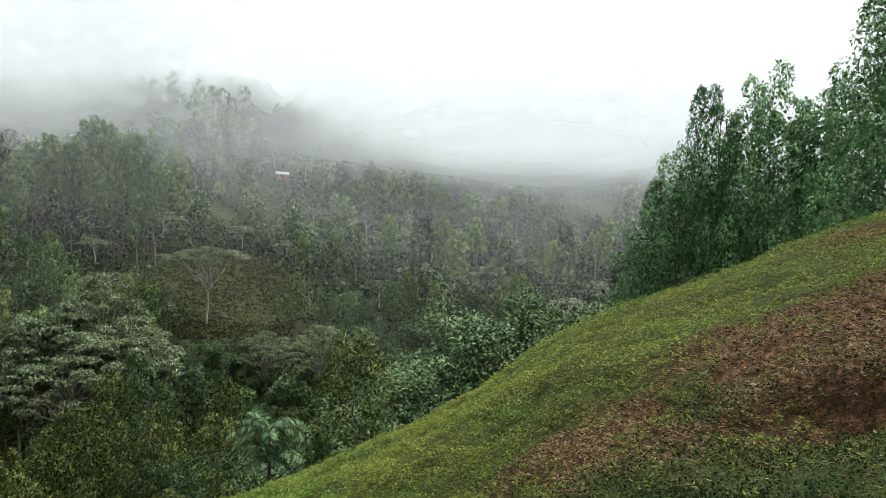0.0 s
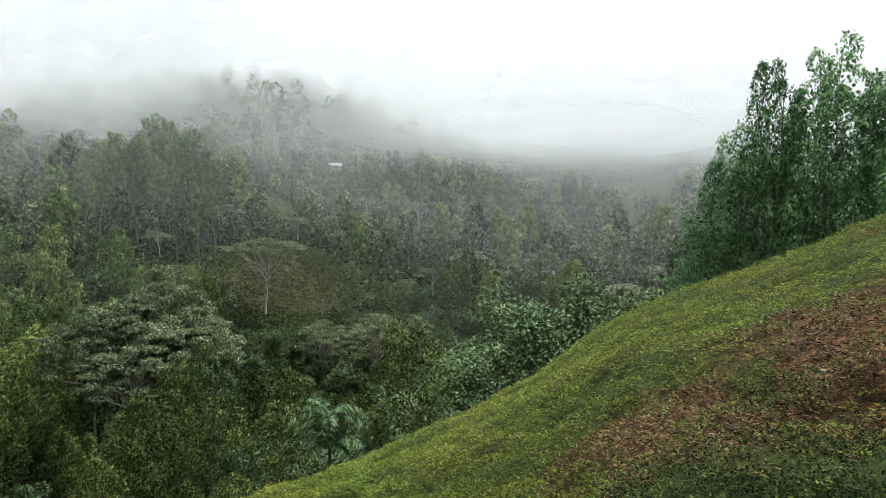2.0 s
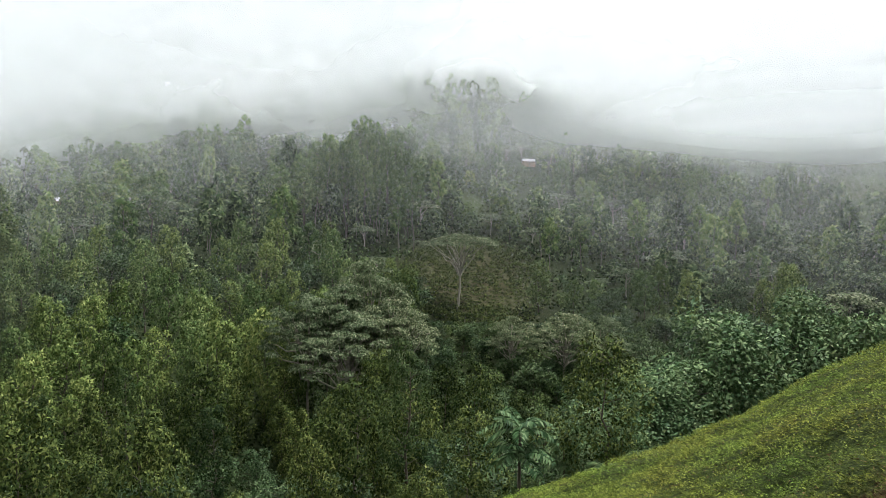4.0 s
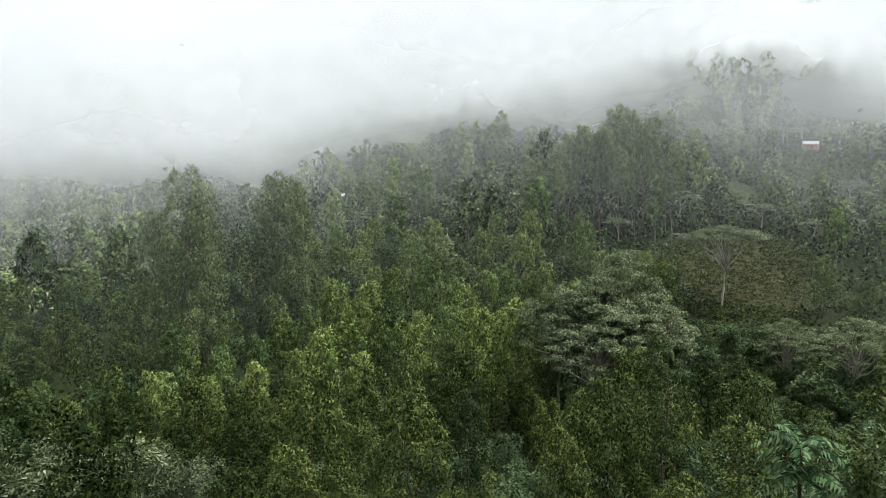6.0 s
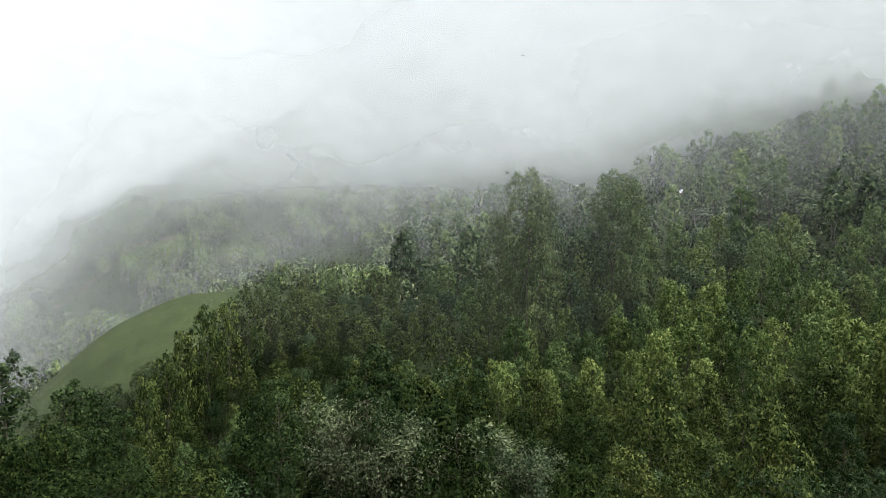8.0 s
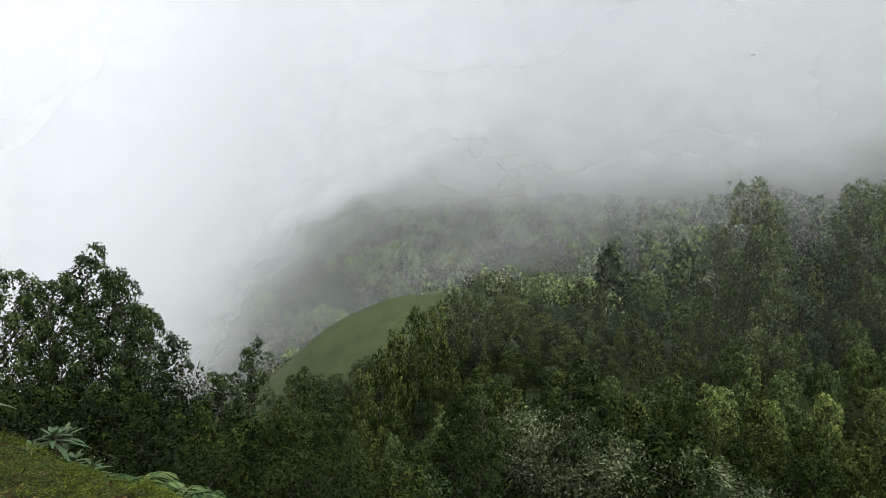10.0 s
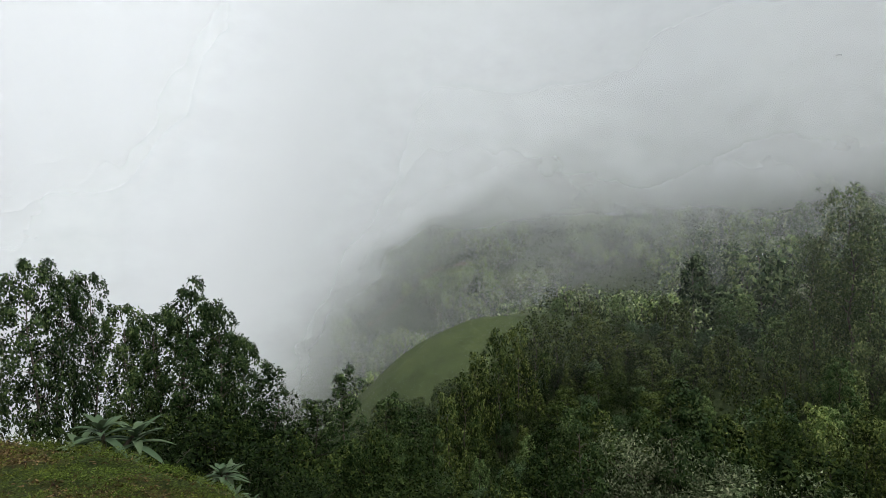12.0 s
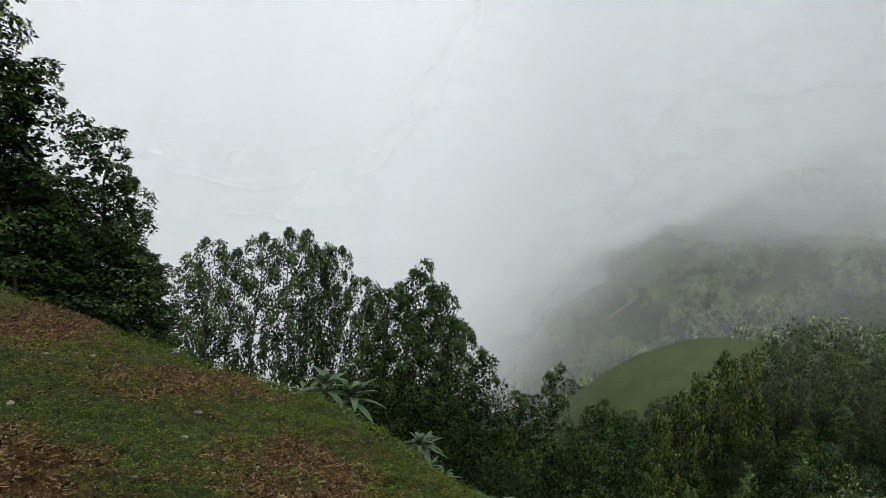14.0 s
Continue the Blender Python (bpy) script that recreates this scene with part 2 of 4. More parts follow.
def mist_mat(slab, haze):
    """Thin mist standing for a slab of air this many metres deep: denser above the cloud base, which sinks towards the valley mouth."""
    m, nt, b = mat_new("mist")
    nt.nodes.remove(b)
    geo = nt.nodes.new("ShaderNodeNewGeometry")
    sep = nt.nodes.new("ShaderNodeSeparateXYZ")
    nt.links.new(geo.outputs["Position"], sep.inputs[0])
    x, y, z = sep.outputs
    r = math_node(nt, "SQRT", math_node(nt, "ADD", math_node(nt, "MULTIPLY", x, x), math_node(nt, "MULTIPLY", y, y)))
    u = math_node(nt, "DIVIDE", y, r)
    base = ramp(nt, math_node(nt, "MULTIPLY_ADD", u, 0.5, 0.5), [(p * 0.5 + 0.5, ((h + 80) / 120,) * 3) for p, h in MIST_BASE])
    base = math_node(nt, "MULTIPLY_ADD", base, 120, -80)
    mp = nt.nodes.new("ShaderNodeMapping")
    mp.inputs["Scale"].default_value = (1, 1, 1.6)
    nt.links.new(geo.outputs["Position"], mp.inputs[0])
    cloud = noise_tex(nt, 0.024, 6, mp.outputs[0], 0.55)
    lift = math_node(nt, "MULTIPLY_ADD", cloud, 44, -22)
    h = math_node(nt, "ADD", math_node(nt, "SUBTRACT", z, base), lift)
    mr = nt.nodes.new("ShaderNodeMapRange")
    mr.interpolation_type = "SMOOTHSTEP"
    mr.inputs["From Min"].default_value, mr.inputs["From Max"].default_value = -14, 30
    nt.links.new(h, mr.inputs["Value"])
    thin = nt.nodes.new("ShaderNodeMapRange")
    thin.interpolation_type = "SMOOTHSTEP"
    thin.inputs["From Min"].default_value, thin.inputs["From Max"].default_value = 34, 90
    thin.inputs["To Min"].default_value, thin.inputs["To Max"].default_value = 1.0, 0.15
    nt.links.new(h, thin.inputs["Value"])
    lee, gap = nt.nodes.new("ShaderNodeAttribute"), nt.nodes.new("ShaderNodeAttribute")
    lee.attribute_name, gap.attribute_name = "over_ground", "gap"
    veil = math_node(nt, "MULTIPLY", mr.outputs[0], thin.outputs[0])
    dens = math_node(nt, "MULTIPLY", math_node(nt, "MULTIPLY_ADD", veil, MIST_CLOUD * slab, haze), math_node(nt, "MULTIPLY", lee.outputs["Fac"], gap.outputs["Fac"]))
    alpha = math_node(nt, "SUBTRACT", 1.0, math_node(nt, "EXPONENT", math_node(nt, "MULTIPLY", dens, -1.0)), clamp=True)
    dif, tra, trn = (nt.nodes.new("ShaderNodeBsdf" + k) for k in ("Diffuse", "Translucent", "Transparent"))
    for n in (dif, tra):
        n.inputs["Color"].default_value = (0.945, 0.975, 1.0, 1)
    both, mx = nt.nodes.new("ShaderNodeMixShader"), nt.nodes.new("ShaderNodeMixShader")
    nt.links.new(dif.outputs[0], both.inputs[1])
    nt.links.new(tra.outputs[0], both.inputs[2])
    nt.links.new(alpha, mx.inputs[0])
    nt.links.new(trn.outputs[0], mx.inputs[1])
    nt.links.new(both.outputs[0], mx.inputs[2])
    nt.links.new(mx.outputs[0], nt.nodes["Material Output"].inputs["Surface"])
    return m


# cloud base in metres over the bearing's cosine
MIST_BASE = [(-1.0, -70), (-0.64, -62), (-0.56, -42), (-0.40, -9), (-0.26, 17), (-0.1, 16), (0.09, 14), (0.35, 13), (0.5, 21), (0.8, 29), (0.9, 40), (0.96, 36), (1.0, 31)]
MIST_CLOUD = 0.024


# ---------------------------------------------------------------- mesh helpers
def mesh_ob(name, verts, faces, mat, parent=None, smooth=False, label=""):
    me = bpy.data.meshes.new(name)
    v, f = np.asarray(verts, np.float32), np.asarray(faces, np.int32)
    v, lie = v[:, :3].copy(), (v[:, 3:] if v.shape[1] == 6 else None)
    me.vertices.add(len(v))
    me.vertices.foreach_set("co", v.ravel())
    k = f.shape[1]
    me.loops.add(f.size)
    me.loops.foreach_set("vertex_index", f.ravel())
    me.polygons.add(len(f))
    me.polygons.foreach_set("loop_start", np.arange(0, f.size, k, dtype=np.int32))
    me.polygons.foreach_set("loop_total", np.full(len(f), k, np.int32))
    me.polygons.foreach_set("use_smooth", np.full(len(f), smooth or lie is not None))
    me.update(calc_edges=True)
    if lie is not None:
        me.normals_split_custom_set_from_vertices(lie.tolist())
    me.materials.append(mat)
    ob = new(name, me)
    if parent is not None:
        ob.parent = parent
    if label:
        ob["label"] = label
    return ob


def part(name, bm, material, parent, label="", smooth=False):
    me = bpy.data.meshes.new(name)
    bm.to_mesh(me)
    bm.free()
    me.materials.append(material)
    if smooth:
        me.polygons.foreach_set("use_smooth", np.full(len(me.polygons), True))
    ob = new(name, me)
    ob.parent = parent
    if label:
        ob["label"] = label
    return ob


def unit(v):
    return v / np.maximum(np.linalg.norm(v, axis=-1, keepdims=True), 1e-9)


def leaves(p, d, length, width, fold=0.25, roll=None, lie=None, follow=0.0):
    """Folded leaf blades: four corners, two faces each, from the stalk p along d; lie bends their gloss and shade towards the crown's surface."""
    n = len(p)
    d = unit(d)
    ref = rng.normal(size=(n, 3)) if roll is None else roll
    side = unit(np.cross(d, ref))
    up = np.cross(side, d)
    ln, wd = np.broadcast_to(length, n)[:, None], np.broadcast_to(width, n)[:, None]
    mid = p + d * ln * 0.45
    v = np.stack([p, mid - side * wd * 0.5 + up * wd * fold, p + d * ln - up * wd * fold * 0.6, mid + side * wd * 0.5 + up * wd * fold], 1).reshape(-1, 3)
    i = np.arange(n)[:, None] * 4
    nrm = up if lie is None else unit(up * (1 - follow) + unit(lie) * follow)
    return np.concatenate([v, np.repeat(nrm, 4, 0)], 1), np.concatenate([i + [0, 2, 1], i + [0, 3, 2]], 1).reshape(-1, 3)


def chips(p, d, length, width, roll, lie, follow=0.7):
    """Far foliage: one small three-cornered face a leaf."""
    d = unit(d)
    side = unit(np.cross(d, roll))
    up = np.cross(side, d)
    n = len(p)
    ln, wd = np.broadcast_to(length, n)[:, None], np.broadcast_to(width, n)[:, None]
    v = np.stack([p - side * wd * 0.5, p + d * ln, p + side * wd * 0.5], 1).reshape(-1, 3)
    nrm = unit(up * (1 - follow) + unit(lie) * follow)
    i = np.arange(n)[:, None] * 3
    return np.concatenate([v, np.repeat(nrm, 3, 0)], 1), i + [0, 2, 1]


def join(parts):
    vs, fs, o = [], [], 0
    wide = max(v.shape[1] for v, f in parts)
    for v, f in parts:
        vs.append(v if v.shape[1] == wide else np.concatenate([v, np.zeros((len(v), 3))], 1))
        fs.append(f + o)
        o += len(v)
    return np.concatenate(vs), np.concatenate(fs)


def tube(pts, rad, sides=6):
    pts, rad = np.asarray(pts, float), np.asarray(rad, float)
    t = unit(np.gradient(pts, axis=0))
    a = unit(np.cross(t, [0.31, 0.17, 0.02] + np.array([0.0, 0.0, 0.4]) * (np.abs(t[:, 2:3]) < 0.6)))
    b = np.cross(t, a)
    ang = np.linspace(0, 2 * np.pi, sides, endpoint=False)
    ring = pts[:, None] + rad[:, None, None] * (np.cos(ang)[None, :, None] * a[:, None] + np.sin(ang)[None, :, None] * b[:, None])
    n, v = len(pts), ring.reshape(-1, 3)
    f = []
    for i in range(n - 1):
        for j in range(sides):
            k = (j + 1) % sides
            f += [(i * sides + j, i * sides + k, (i + 1) * sides + k), (i * sides + j, (i + 1) * sides + k, (i + 1) * sides + j)]
    return v, np.array(f)


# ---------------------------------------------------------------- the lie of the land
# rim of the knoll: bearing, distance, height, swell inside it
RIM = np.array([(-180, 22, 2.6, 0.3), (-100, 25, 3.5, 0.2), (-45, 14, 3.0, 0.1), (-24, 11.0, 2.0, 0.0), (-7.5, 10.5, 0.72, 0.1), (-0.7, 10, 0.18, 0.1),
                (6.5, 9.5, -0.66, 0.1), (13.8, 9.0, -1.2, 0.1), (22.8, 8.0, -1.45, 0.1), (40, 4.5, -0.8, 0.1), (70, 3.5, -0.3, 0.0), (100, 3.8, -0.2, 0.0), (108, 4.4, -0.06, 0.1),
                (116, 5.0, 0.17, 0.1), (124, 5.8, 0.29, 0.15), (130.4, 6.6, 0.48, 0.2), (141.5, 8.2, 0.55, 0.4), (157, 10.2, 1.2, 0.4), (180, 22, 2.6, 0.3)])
# broad swells and hollows: x, y, height, reach
SWELLS = [(0, 60, -20.6, 50), (-44, 164, -12.8, 60), (-55, 95, 8.9, 45), (-130, 225, 38.3, 90), (-130, 75, 3.5, 55), (-222, 60, 5.3, 80),
          (-105, 4, 6.7, 35), (-111, -30, 24.2, 24), (-291, -73, 34.8, 90), (-93, -58, -24.4, 55), (-192, -161, -42.2, 90), (-29, -41, 6.4, 40),
          (44, 122, 2.8, 60), (57, 325, 48.3, 110), (52, 30, 26.6, 60), (-95, 205, 9, 55), (-291, 155, 42, 75), (-195, 278, 28, 80), (-350, 12, 30, 70), (0, -90, 9.8, 60)]
CRAG = (-296, 18, 30, 36)


SCARP = (1.85, 4.35)


def bearing_of(x, y):
    return np.degrees(np.arctan2(-x, y))


def wob(x, y, s, seed=0.0):
    """Cheap smooth unevenness."""
    x, y = x / s, y / s
    return (np.sin(x * 1.7 + 2.1 * np.sin(y * 0.9 + seed) + seed) + np.sin(y * 2.3 + 1.7 * np.sin(x * 1.3 - seed)) + 0.6 * np.sin((x + y) * 3.1 + seed * 2) + 0.5 * np.sin((x - 1.4 * y) * 4.3 + 1.0 + seed)) / 3.1


def land(x, y, crag=True):
    x, y = np.asarray(x, float), np.asarray(y, float)
    far = np.full(x.shape, -20.0)
    for cx, cy, a, s in SWELLS + [CRAG] * crag:
        far = far + a * np.exp(-((x - cx) ** 2 + (y - cy) ** 2) / (2 * s * s))
    r, az = np.hypot(x, y), bearing_of(x, y)
    far = far + wob(x, y, 14.0) * np.clip((r - 15) / 30, 0, 1) * 0.9
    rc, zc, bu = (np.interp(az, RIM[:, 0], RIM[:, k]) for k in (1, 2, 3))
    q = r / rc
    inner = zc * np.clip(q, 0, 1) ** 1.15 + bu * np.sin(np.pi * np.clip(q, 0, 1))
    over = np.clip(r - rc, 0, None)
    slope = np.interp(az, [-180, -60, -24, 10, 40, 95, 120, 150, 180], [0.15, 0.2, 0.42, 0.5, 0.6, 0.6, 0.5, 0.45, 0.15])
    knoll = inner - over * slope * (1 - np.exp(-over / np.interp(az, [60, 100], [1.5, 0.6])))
    bumps = wob(x, y, 0.23, 2.7) * 0.05 * np.exp(-((x - SCARP[0]) / 0.7) ** 2 - ((y - SCARP[1] + 0.3) / 0.5) ** 2) + wob(x, y, 1.1, 0.7) * 0.07 + wob(x, y, 0.38, 1.9) * 0.042 + wob(x, y, 0.17, 4.0) * 0.014
    knoll = knoll + bumps * np.clip(r / 2, 0, 1)
    # a worn hollow with a small scarp in the bare bank
    hx, hy = x - SCARP[0], y - SCARP[1] - 0.12 * np.sin(x * 5.0)
    fall = 1 / (1 + np.exp(np.clip(hy / 0.045, -40, 40)))
    knoll = knoll - 0.27 * np.exp(-(hx / 0.75) ** 2) * fall * np.exp(-(np.minimum(hy, 0) / 0.8) ** 2) + 0.08 * np.exp(-(hx / 0.8) ** 2 - ((hy - 0.25) / 0.25) ** 2)
    k = 1.2
    return np.logaddexp(knoll / k, far / k) * k


def at(bearing, dist):
    a = radians(bearing)
    x, y = -math.sin(a) * dist, math.cos(a) * dist
    return x, y, float(land(x, y))


def blob(x, y, cx, cy, sx, sy, turn=0):
    c, s = math.cos(radians(turn)), math.sin(radians(turn))
    u, v = (x - cx) * c + (y - cy) * s, -(x - cx) * s + (y - cy) * c
    return np.exp(-(u / sx) ** 2 - (v / sy) ** 2)


def soil_cover(x, y):
    """Bare reddish earth on the knoll."""
    s = blob(x, y, 1.8, 5.7, 1.15, 0.95, 20) + 0.9 * blob(x, y, 2.7, 6.5, 1.2, 0.8) + blob(x, y, 0.3, 4.5, 0.8, 0.95) + 0.9 * blob(x, y, 1.7, 4.75, 0.9, 0.35) + blob(x, y, 1.4, 4.2, 0.75, 0.22) + 0.9 * blob(x, y, 2.4, 4.9, 0.9, 0.6) + 0.8 * blob(x, y, 4.4, 9.2, 1.6, 0.8)
    s = s + 0.9 * blob(x, y, -4.7, -8.0, 2.0, 0.6, 40) + 0.9 * blob(x, y, -4.3, -5.4, 1.2, 0.6, 20) + blob(x, y, -3.7, -3.5, 0.95, 0.6, 45) + 0.9 * blob(x, y, -2.2, -4.2, 0.65, 0.8) + 0.6 * blob(x, y, -3.5, -6.6, 1.6, 0.45, 30)
    s = s - 0.7 * blob(x, y, -3.1, -4.4, 0.5, 0.35) - 0.6 * blob(x, y, 0.95, 4.9, 0.25, 0.5)
    s = s + 0.07 * (y < 0) + 0.26 * wob(x, y, 0.55, 3.3) + 0.32 * wob(x, y, 0.17, 0.4)
    return np.clip((s - 0.32) * 1.7, 0, 1)


def clearing(x, y):
    az, r = bearing_of(x, y), np.hypot(x, y)
    return np.clip(1.6 - np.hypot((az - 28.0) / 6.0, (r - 108) / 17) * 1.2, 0, 1)


def meadow_cover(x, y):
    az, r = bearing_of(x, y), np.hypot(x, y)
    d = 0
    for ca, cr, sa, sr in ((105, 112, 9, 22), (62.5, 148, 2.0, 17), (91, 112, 0.9, 4), (8, 236, 4, 13), (97, 205, 2.4, 7), (104, 228, 2.6, 7), (91.5, 232, 1.8, 8), (99, 252, 2.2, 6), (28.6, 150, 1.6, 8), (11, 235, 4.0, 24), (-2.5, 190, 3.0, 22), (51.6, 96, 1.2, 7)):
        d = np.maximum(d, np.clip(2.0 - 1.5 * np.hypot((az - ca) / sa, (r - cr) / sr), 0, 1))
    return d


def build_ground():
    rr = np.concatenate([np.linspace(0.0, 14, 118)[1:], 14 + (np.linspace(0, 1, 90)[1:] ** 2.2) * 1500])
    az = np.radians(np.arange(0, 360, 0.9))
    R, A = np.meshgrid(rr, az, indexing="ij")
    X, Y = -np.sin(A) * R, np.cos(A) * R
    Z = land(X, Y)
    n, m = R.shape
    v = np.concatenate([np.stack([X, Y, Z], -1).reshape(-1, 3), [[0, 0, float(land(0.0, 0.0))]]])
    i, j = np.meshgrid(np.arange(n - 1), np.arange(m), indexing="ij")
    k = (j + 1) % m
    q = np.stack([i * m + j, i * m + k, (i + 1) * m + k, (i + 1) * m + j], -1).reshape(-1, 4)
    tri = np.concatenate([q[:, [0, 2, 1]], q[:, [0, 3, 2]], np.stack([np.full(m, n * m), np.arange(m), (np.arange(m) + 1) % m], -1)[:, [0, 2, 1]]])
    tri = tri[:, [0, 2, 1]]
    g = mesh_ob("ground", v, tri, ground_mat(), smooth=True)
    x, y = v[:, 0], v[:, 1]
    r = np.hypot(x, y)
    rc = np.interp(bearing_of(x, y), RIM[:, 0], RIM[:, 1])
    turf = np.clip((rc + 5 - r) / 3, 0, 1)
    for nm, val in (("turf", turf), ("soil", soil_cover(x, y) * turf), ("plot", clearing(x, y)), ("meadow", meadow_cover(x, y)), ("plots", np.clip((r - 150) / 40, 0, 1))):
        a = g.data.attributes.new(nm, "FLOAT", "POINT")
        a.data.foreach_set("value", np.asarray(val, np.float32))
    tagged(g, "green hill country with a turfed knoll and reddish bare earth", "ground", kind="structure")


build_ground()


# thin places in the cloud, and a thick one: bearing, elevation, reach of both, how much is gone
MIST_GAPS = [(93.6, 7.5, 4.5, 3.5, 0.35), (104.0, -1.5, 11.0, 4.5, 0.40), (14.0, 4.0, 8.0, 2.6, 0.5), (3.0, 8.0, 14.0, 2.3, -4.0), (70.0, 14.0, 16.0, 5.0, 0.5), (141.0, 5.5, 3.5, 2.0, 0.5), (27.5, 12.0, 5.0, 1.6, 0.35)]


def build_mist():
    """Sheets of mist one behind the other; each thins out where it comes down to the ground."""
    for r, slab, haze in MIST_SHEETS:
        az = np.radians(np.arange(-180, 180, 0.75))
        hs = np.linspace(-75, 26 + r * 0.42, 48)
        A, Hh = np.meshgrid(az, hs, indexing="ij")
        rr = r * (1 + 0.05 * np.sin(A * 5 + r) + 0.03 * np.sin(A * 11 + 2 * r))
        x, y = -np.sin(A) * rr, np.cos(A) * rr
        v = np.stack([x, y, Hh], -1).reshape(-1, 3)
        n, m = A.shape
        i, j = np.meshgrid(np.arange(n), np.arange(m - 1), indexing="ij")
        k = (i + 1) % n
        f = np.stack([i * m + j, k * m + j, k * m + j + 1, i * m + j + 1], -1).reshape(-1, 4)
        ob = mesh_ob("mist", v, f, mist_mat(slab, haze), smooth=True)
        over = np.clip((Hh - land(x, y, False) + 1) / 12, 0, 1)
        over = over * over * (3 - 2 * over)
        gap, elev = np.ones(A.shape), np.degrees(np.arctan2(Hh - 2, rr))
        for gb, ge, wb, we, gone in MIST_GAPS:
            gap = gap * (1 - gone * np.exp(-((np.degrees(A) - gb) / wb) ** 2 - ((elev - ge) / we) ** 2))
        for nm, val in (("over_ground", over), ("gap", gap)):
            ob.data.attributes.new(nm, "FLOAT", "POINT").data.foreach_set("value", val.astype(np.float32).ravel())
        tagged(ob, "thin white mist drifting over the wooded valley", "mist", kind="stuff")


MIST_SHEETS = [(80, 26, 0.03), (112, 30, 0.09), (142, 34, 0.14), (178, 42, 0.22), (224, 52, 0.34), (282, 66, 0.9), (355, 120, 3.0)]
build_mist()


# ---------------------------------------------------------------- trees
def bent(p0, p1, n=6, sag=0.0, wig=0.05):
    """A wavering line from p0 to p1."""
    t = np.linspace(0, 1, n)[:, None]
    p = p0 + (p1 - p0) * t
    ln = np.linalg.norm(p1 - p0)
    w = rng.normal(size=(n, 3)) * wig * ln * (t * (1 - t) * 3 + 0.05 * t)
    w[0] = 0
    p = p + w
    p[:, 2] += sag * ln * (t[:, 0] * (1 - t[:, 0])) * 4
    return p


def skeleton_up(h, base_r, n_limbs, lo, spread, rise, top_pow=0.8, wig=0.02, twiggy=True):
    """A single stem with rising limbs. Returns the tubes and the twig ends with their weight."""
    stem = bent(np.zeros(3), np.array([rng.normal() * 0.03 * h, rng.normal() * 0.03 * h, h]), 9, 0, wig)
    tubes = [tube(stem, np.linspace(base_r, base_r * 0.12, 9), 7)]
    twigs = []
    for i in range(n_limbs):
        t = lo + (0.97 - lo) * (i + rng.random()) / n_limbs
        s = np.array([np.interp(t, np.linspace(0, 1, 9), stem[:, k]) for k in range(3)])
        a = i * 2.4 + rng.normal() * 0.5
        f = (t - lo) / (1 - lo)
        ln = spread * (0.35 + 0.65 * math.sin(math.pi * min(1, f * 0.85 + 0.18)) ** top_pow) * rng.uniform(0.7, 1.2)
        e = s + np.array([math.cos(a) * ln, math.sin(a) * ln, ln * rise * rng.uniform(0.6, 1.3)])
        line = bent(s, e, 6, 0.05, 0.06)
        tubes.append(tube(line if twiggy else line[::2], np.linspace(base_r * 0.3, 0.01, 3), 3) if not twiggy else tube(line, np.linspace(base_r * 0.34 * (1 - 0.6 * t) + 0.008, 0.008, 6), 4))
        for q in (2, 3, 4, 5):
            for _ in range(2 if q < 5 else 3):
                off = rng.normal(size=3) * [1, 1, 0.7] * (0.20 * ln + 0.12)
                tip = line[q] + off + [0, 0, 0.05 * ln]
                if twiggy:
                    tubes.append(tube(np.array([line[q], tip]), np.array([0.012, 0.006]), 3))
                twigs.append(tip)
    for q in (6, 7, 8):
        for _ in range(3):
            twigs.append(stem[q] + rng.normal(size=3) * [0.3, 0.3, 0.25])
    return tubes, np.array(twigs)


def tufts(centres, n, rad, flat=0.8):
    """Places of n leaves gathered in tufts of uneven size round the centres."""
    k = rng.integers(0, len(centres), n)
    size = rng.uniform(0.55, 1.25, len(centres))[k] * rad
    d = unit(rng.normal(size=(n, 3))) * (rng.random(n) ** 0.5 * size)[:, None]
    return centres[k] + d * [1, 1, flat], unit(d)


def clumps(n, h, lo, spread, count, taper=0.75, size=0.4):
    """Leaf places on the outside of bulging clumps that fill an egg-shaped crown: places, ways out, clump centres."""
    k = np.arange(count)
    f = (k + 0.5) / count
    a = k * 2.4 + rng.normal(size=count) * 0.4
    prof = np.sin(np.pi * np.clip(f ** taper * 0.79 + 0.14, 0, 1)) ** 0.75
    rad = spread * prof * rng.uniform(0.5, 0.95, count)
    z = h * (lo + (0.97 - lo) * f)
    c = np.stack([np.cos(a) * rad, np.sin(a) * rad, z], 1)
    out = unit(np.stack([np.cos(a) * prof, np.sin(a) * prof, 0.9 * (f - 0.35)], 1))
    big = spread * size * rng.uniform(0.65, 1.25, count) * (0.55 + 0.45 * prof)
    j = rng.integers(0, count, n)
    d = unit(unit(rng.normal(size=(n, 3))) + out[j] * 0.75)
    p = c[j] + d * (big[j] * rng.uniform(0.72, 1.06, n))[:, None] * [1, 1, 1.15]
    return p, d, c


def shell_leaves(p, d, ll, lw, droop=0.7, far=False):
    """Leaves lying over the outside of a clump like shingles."""
    n = len(p)
    way = rng.normal(size=(n, 3)) * 0.55 + d * 0.35 - [0, 0, droop]
    roll, lie = d + [0, 0, 0.45] + rng.normal(size=(n, 3)) * 0.3, d + [0, 0, 0.35]
    if far:
        return chips(p, way, rng.uniform(0.7, 1.35, n) * ll, lw, roll, lie)
    return leaves(p, way, rng.uniform(0.7, 1.35, n) * ll, lw, 0.22, roll, lie, 0.6)


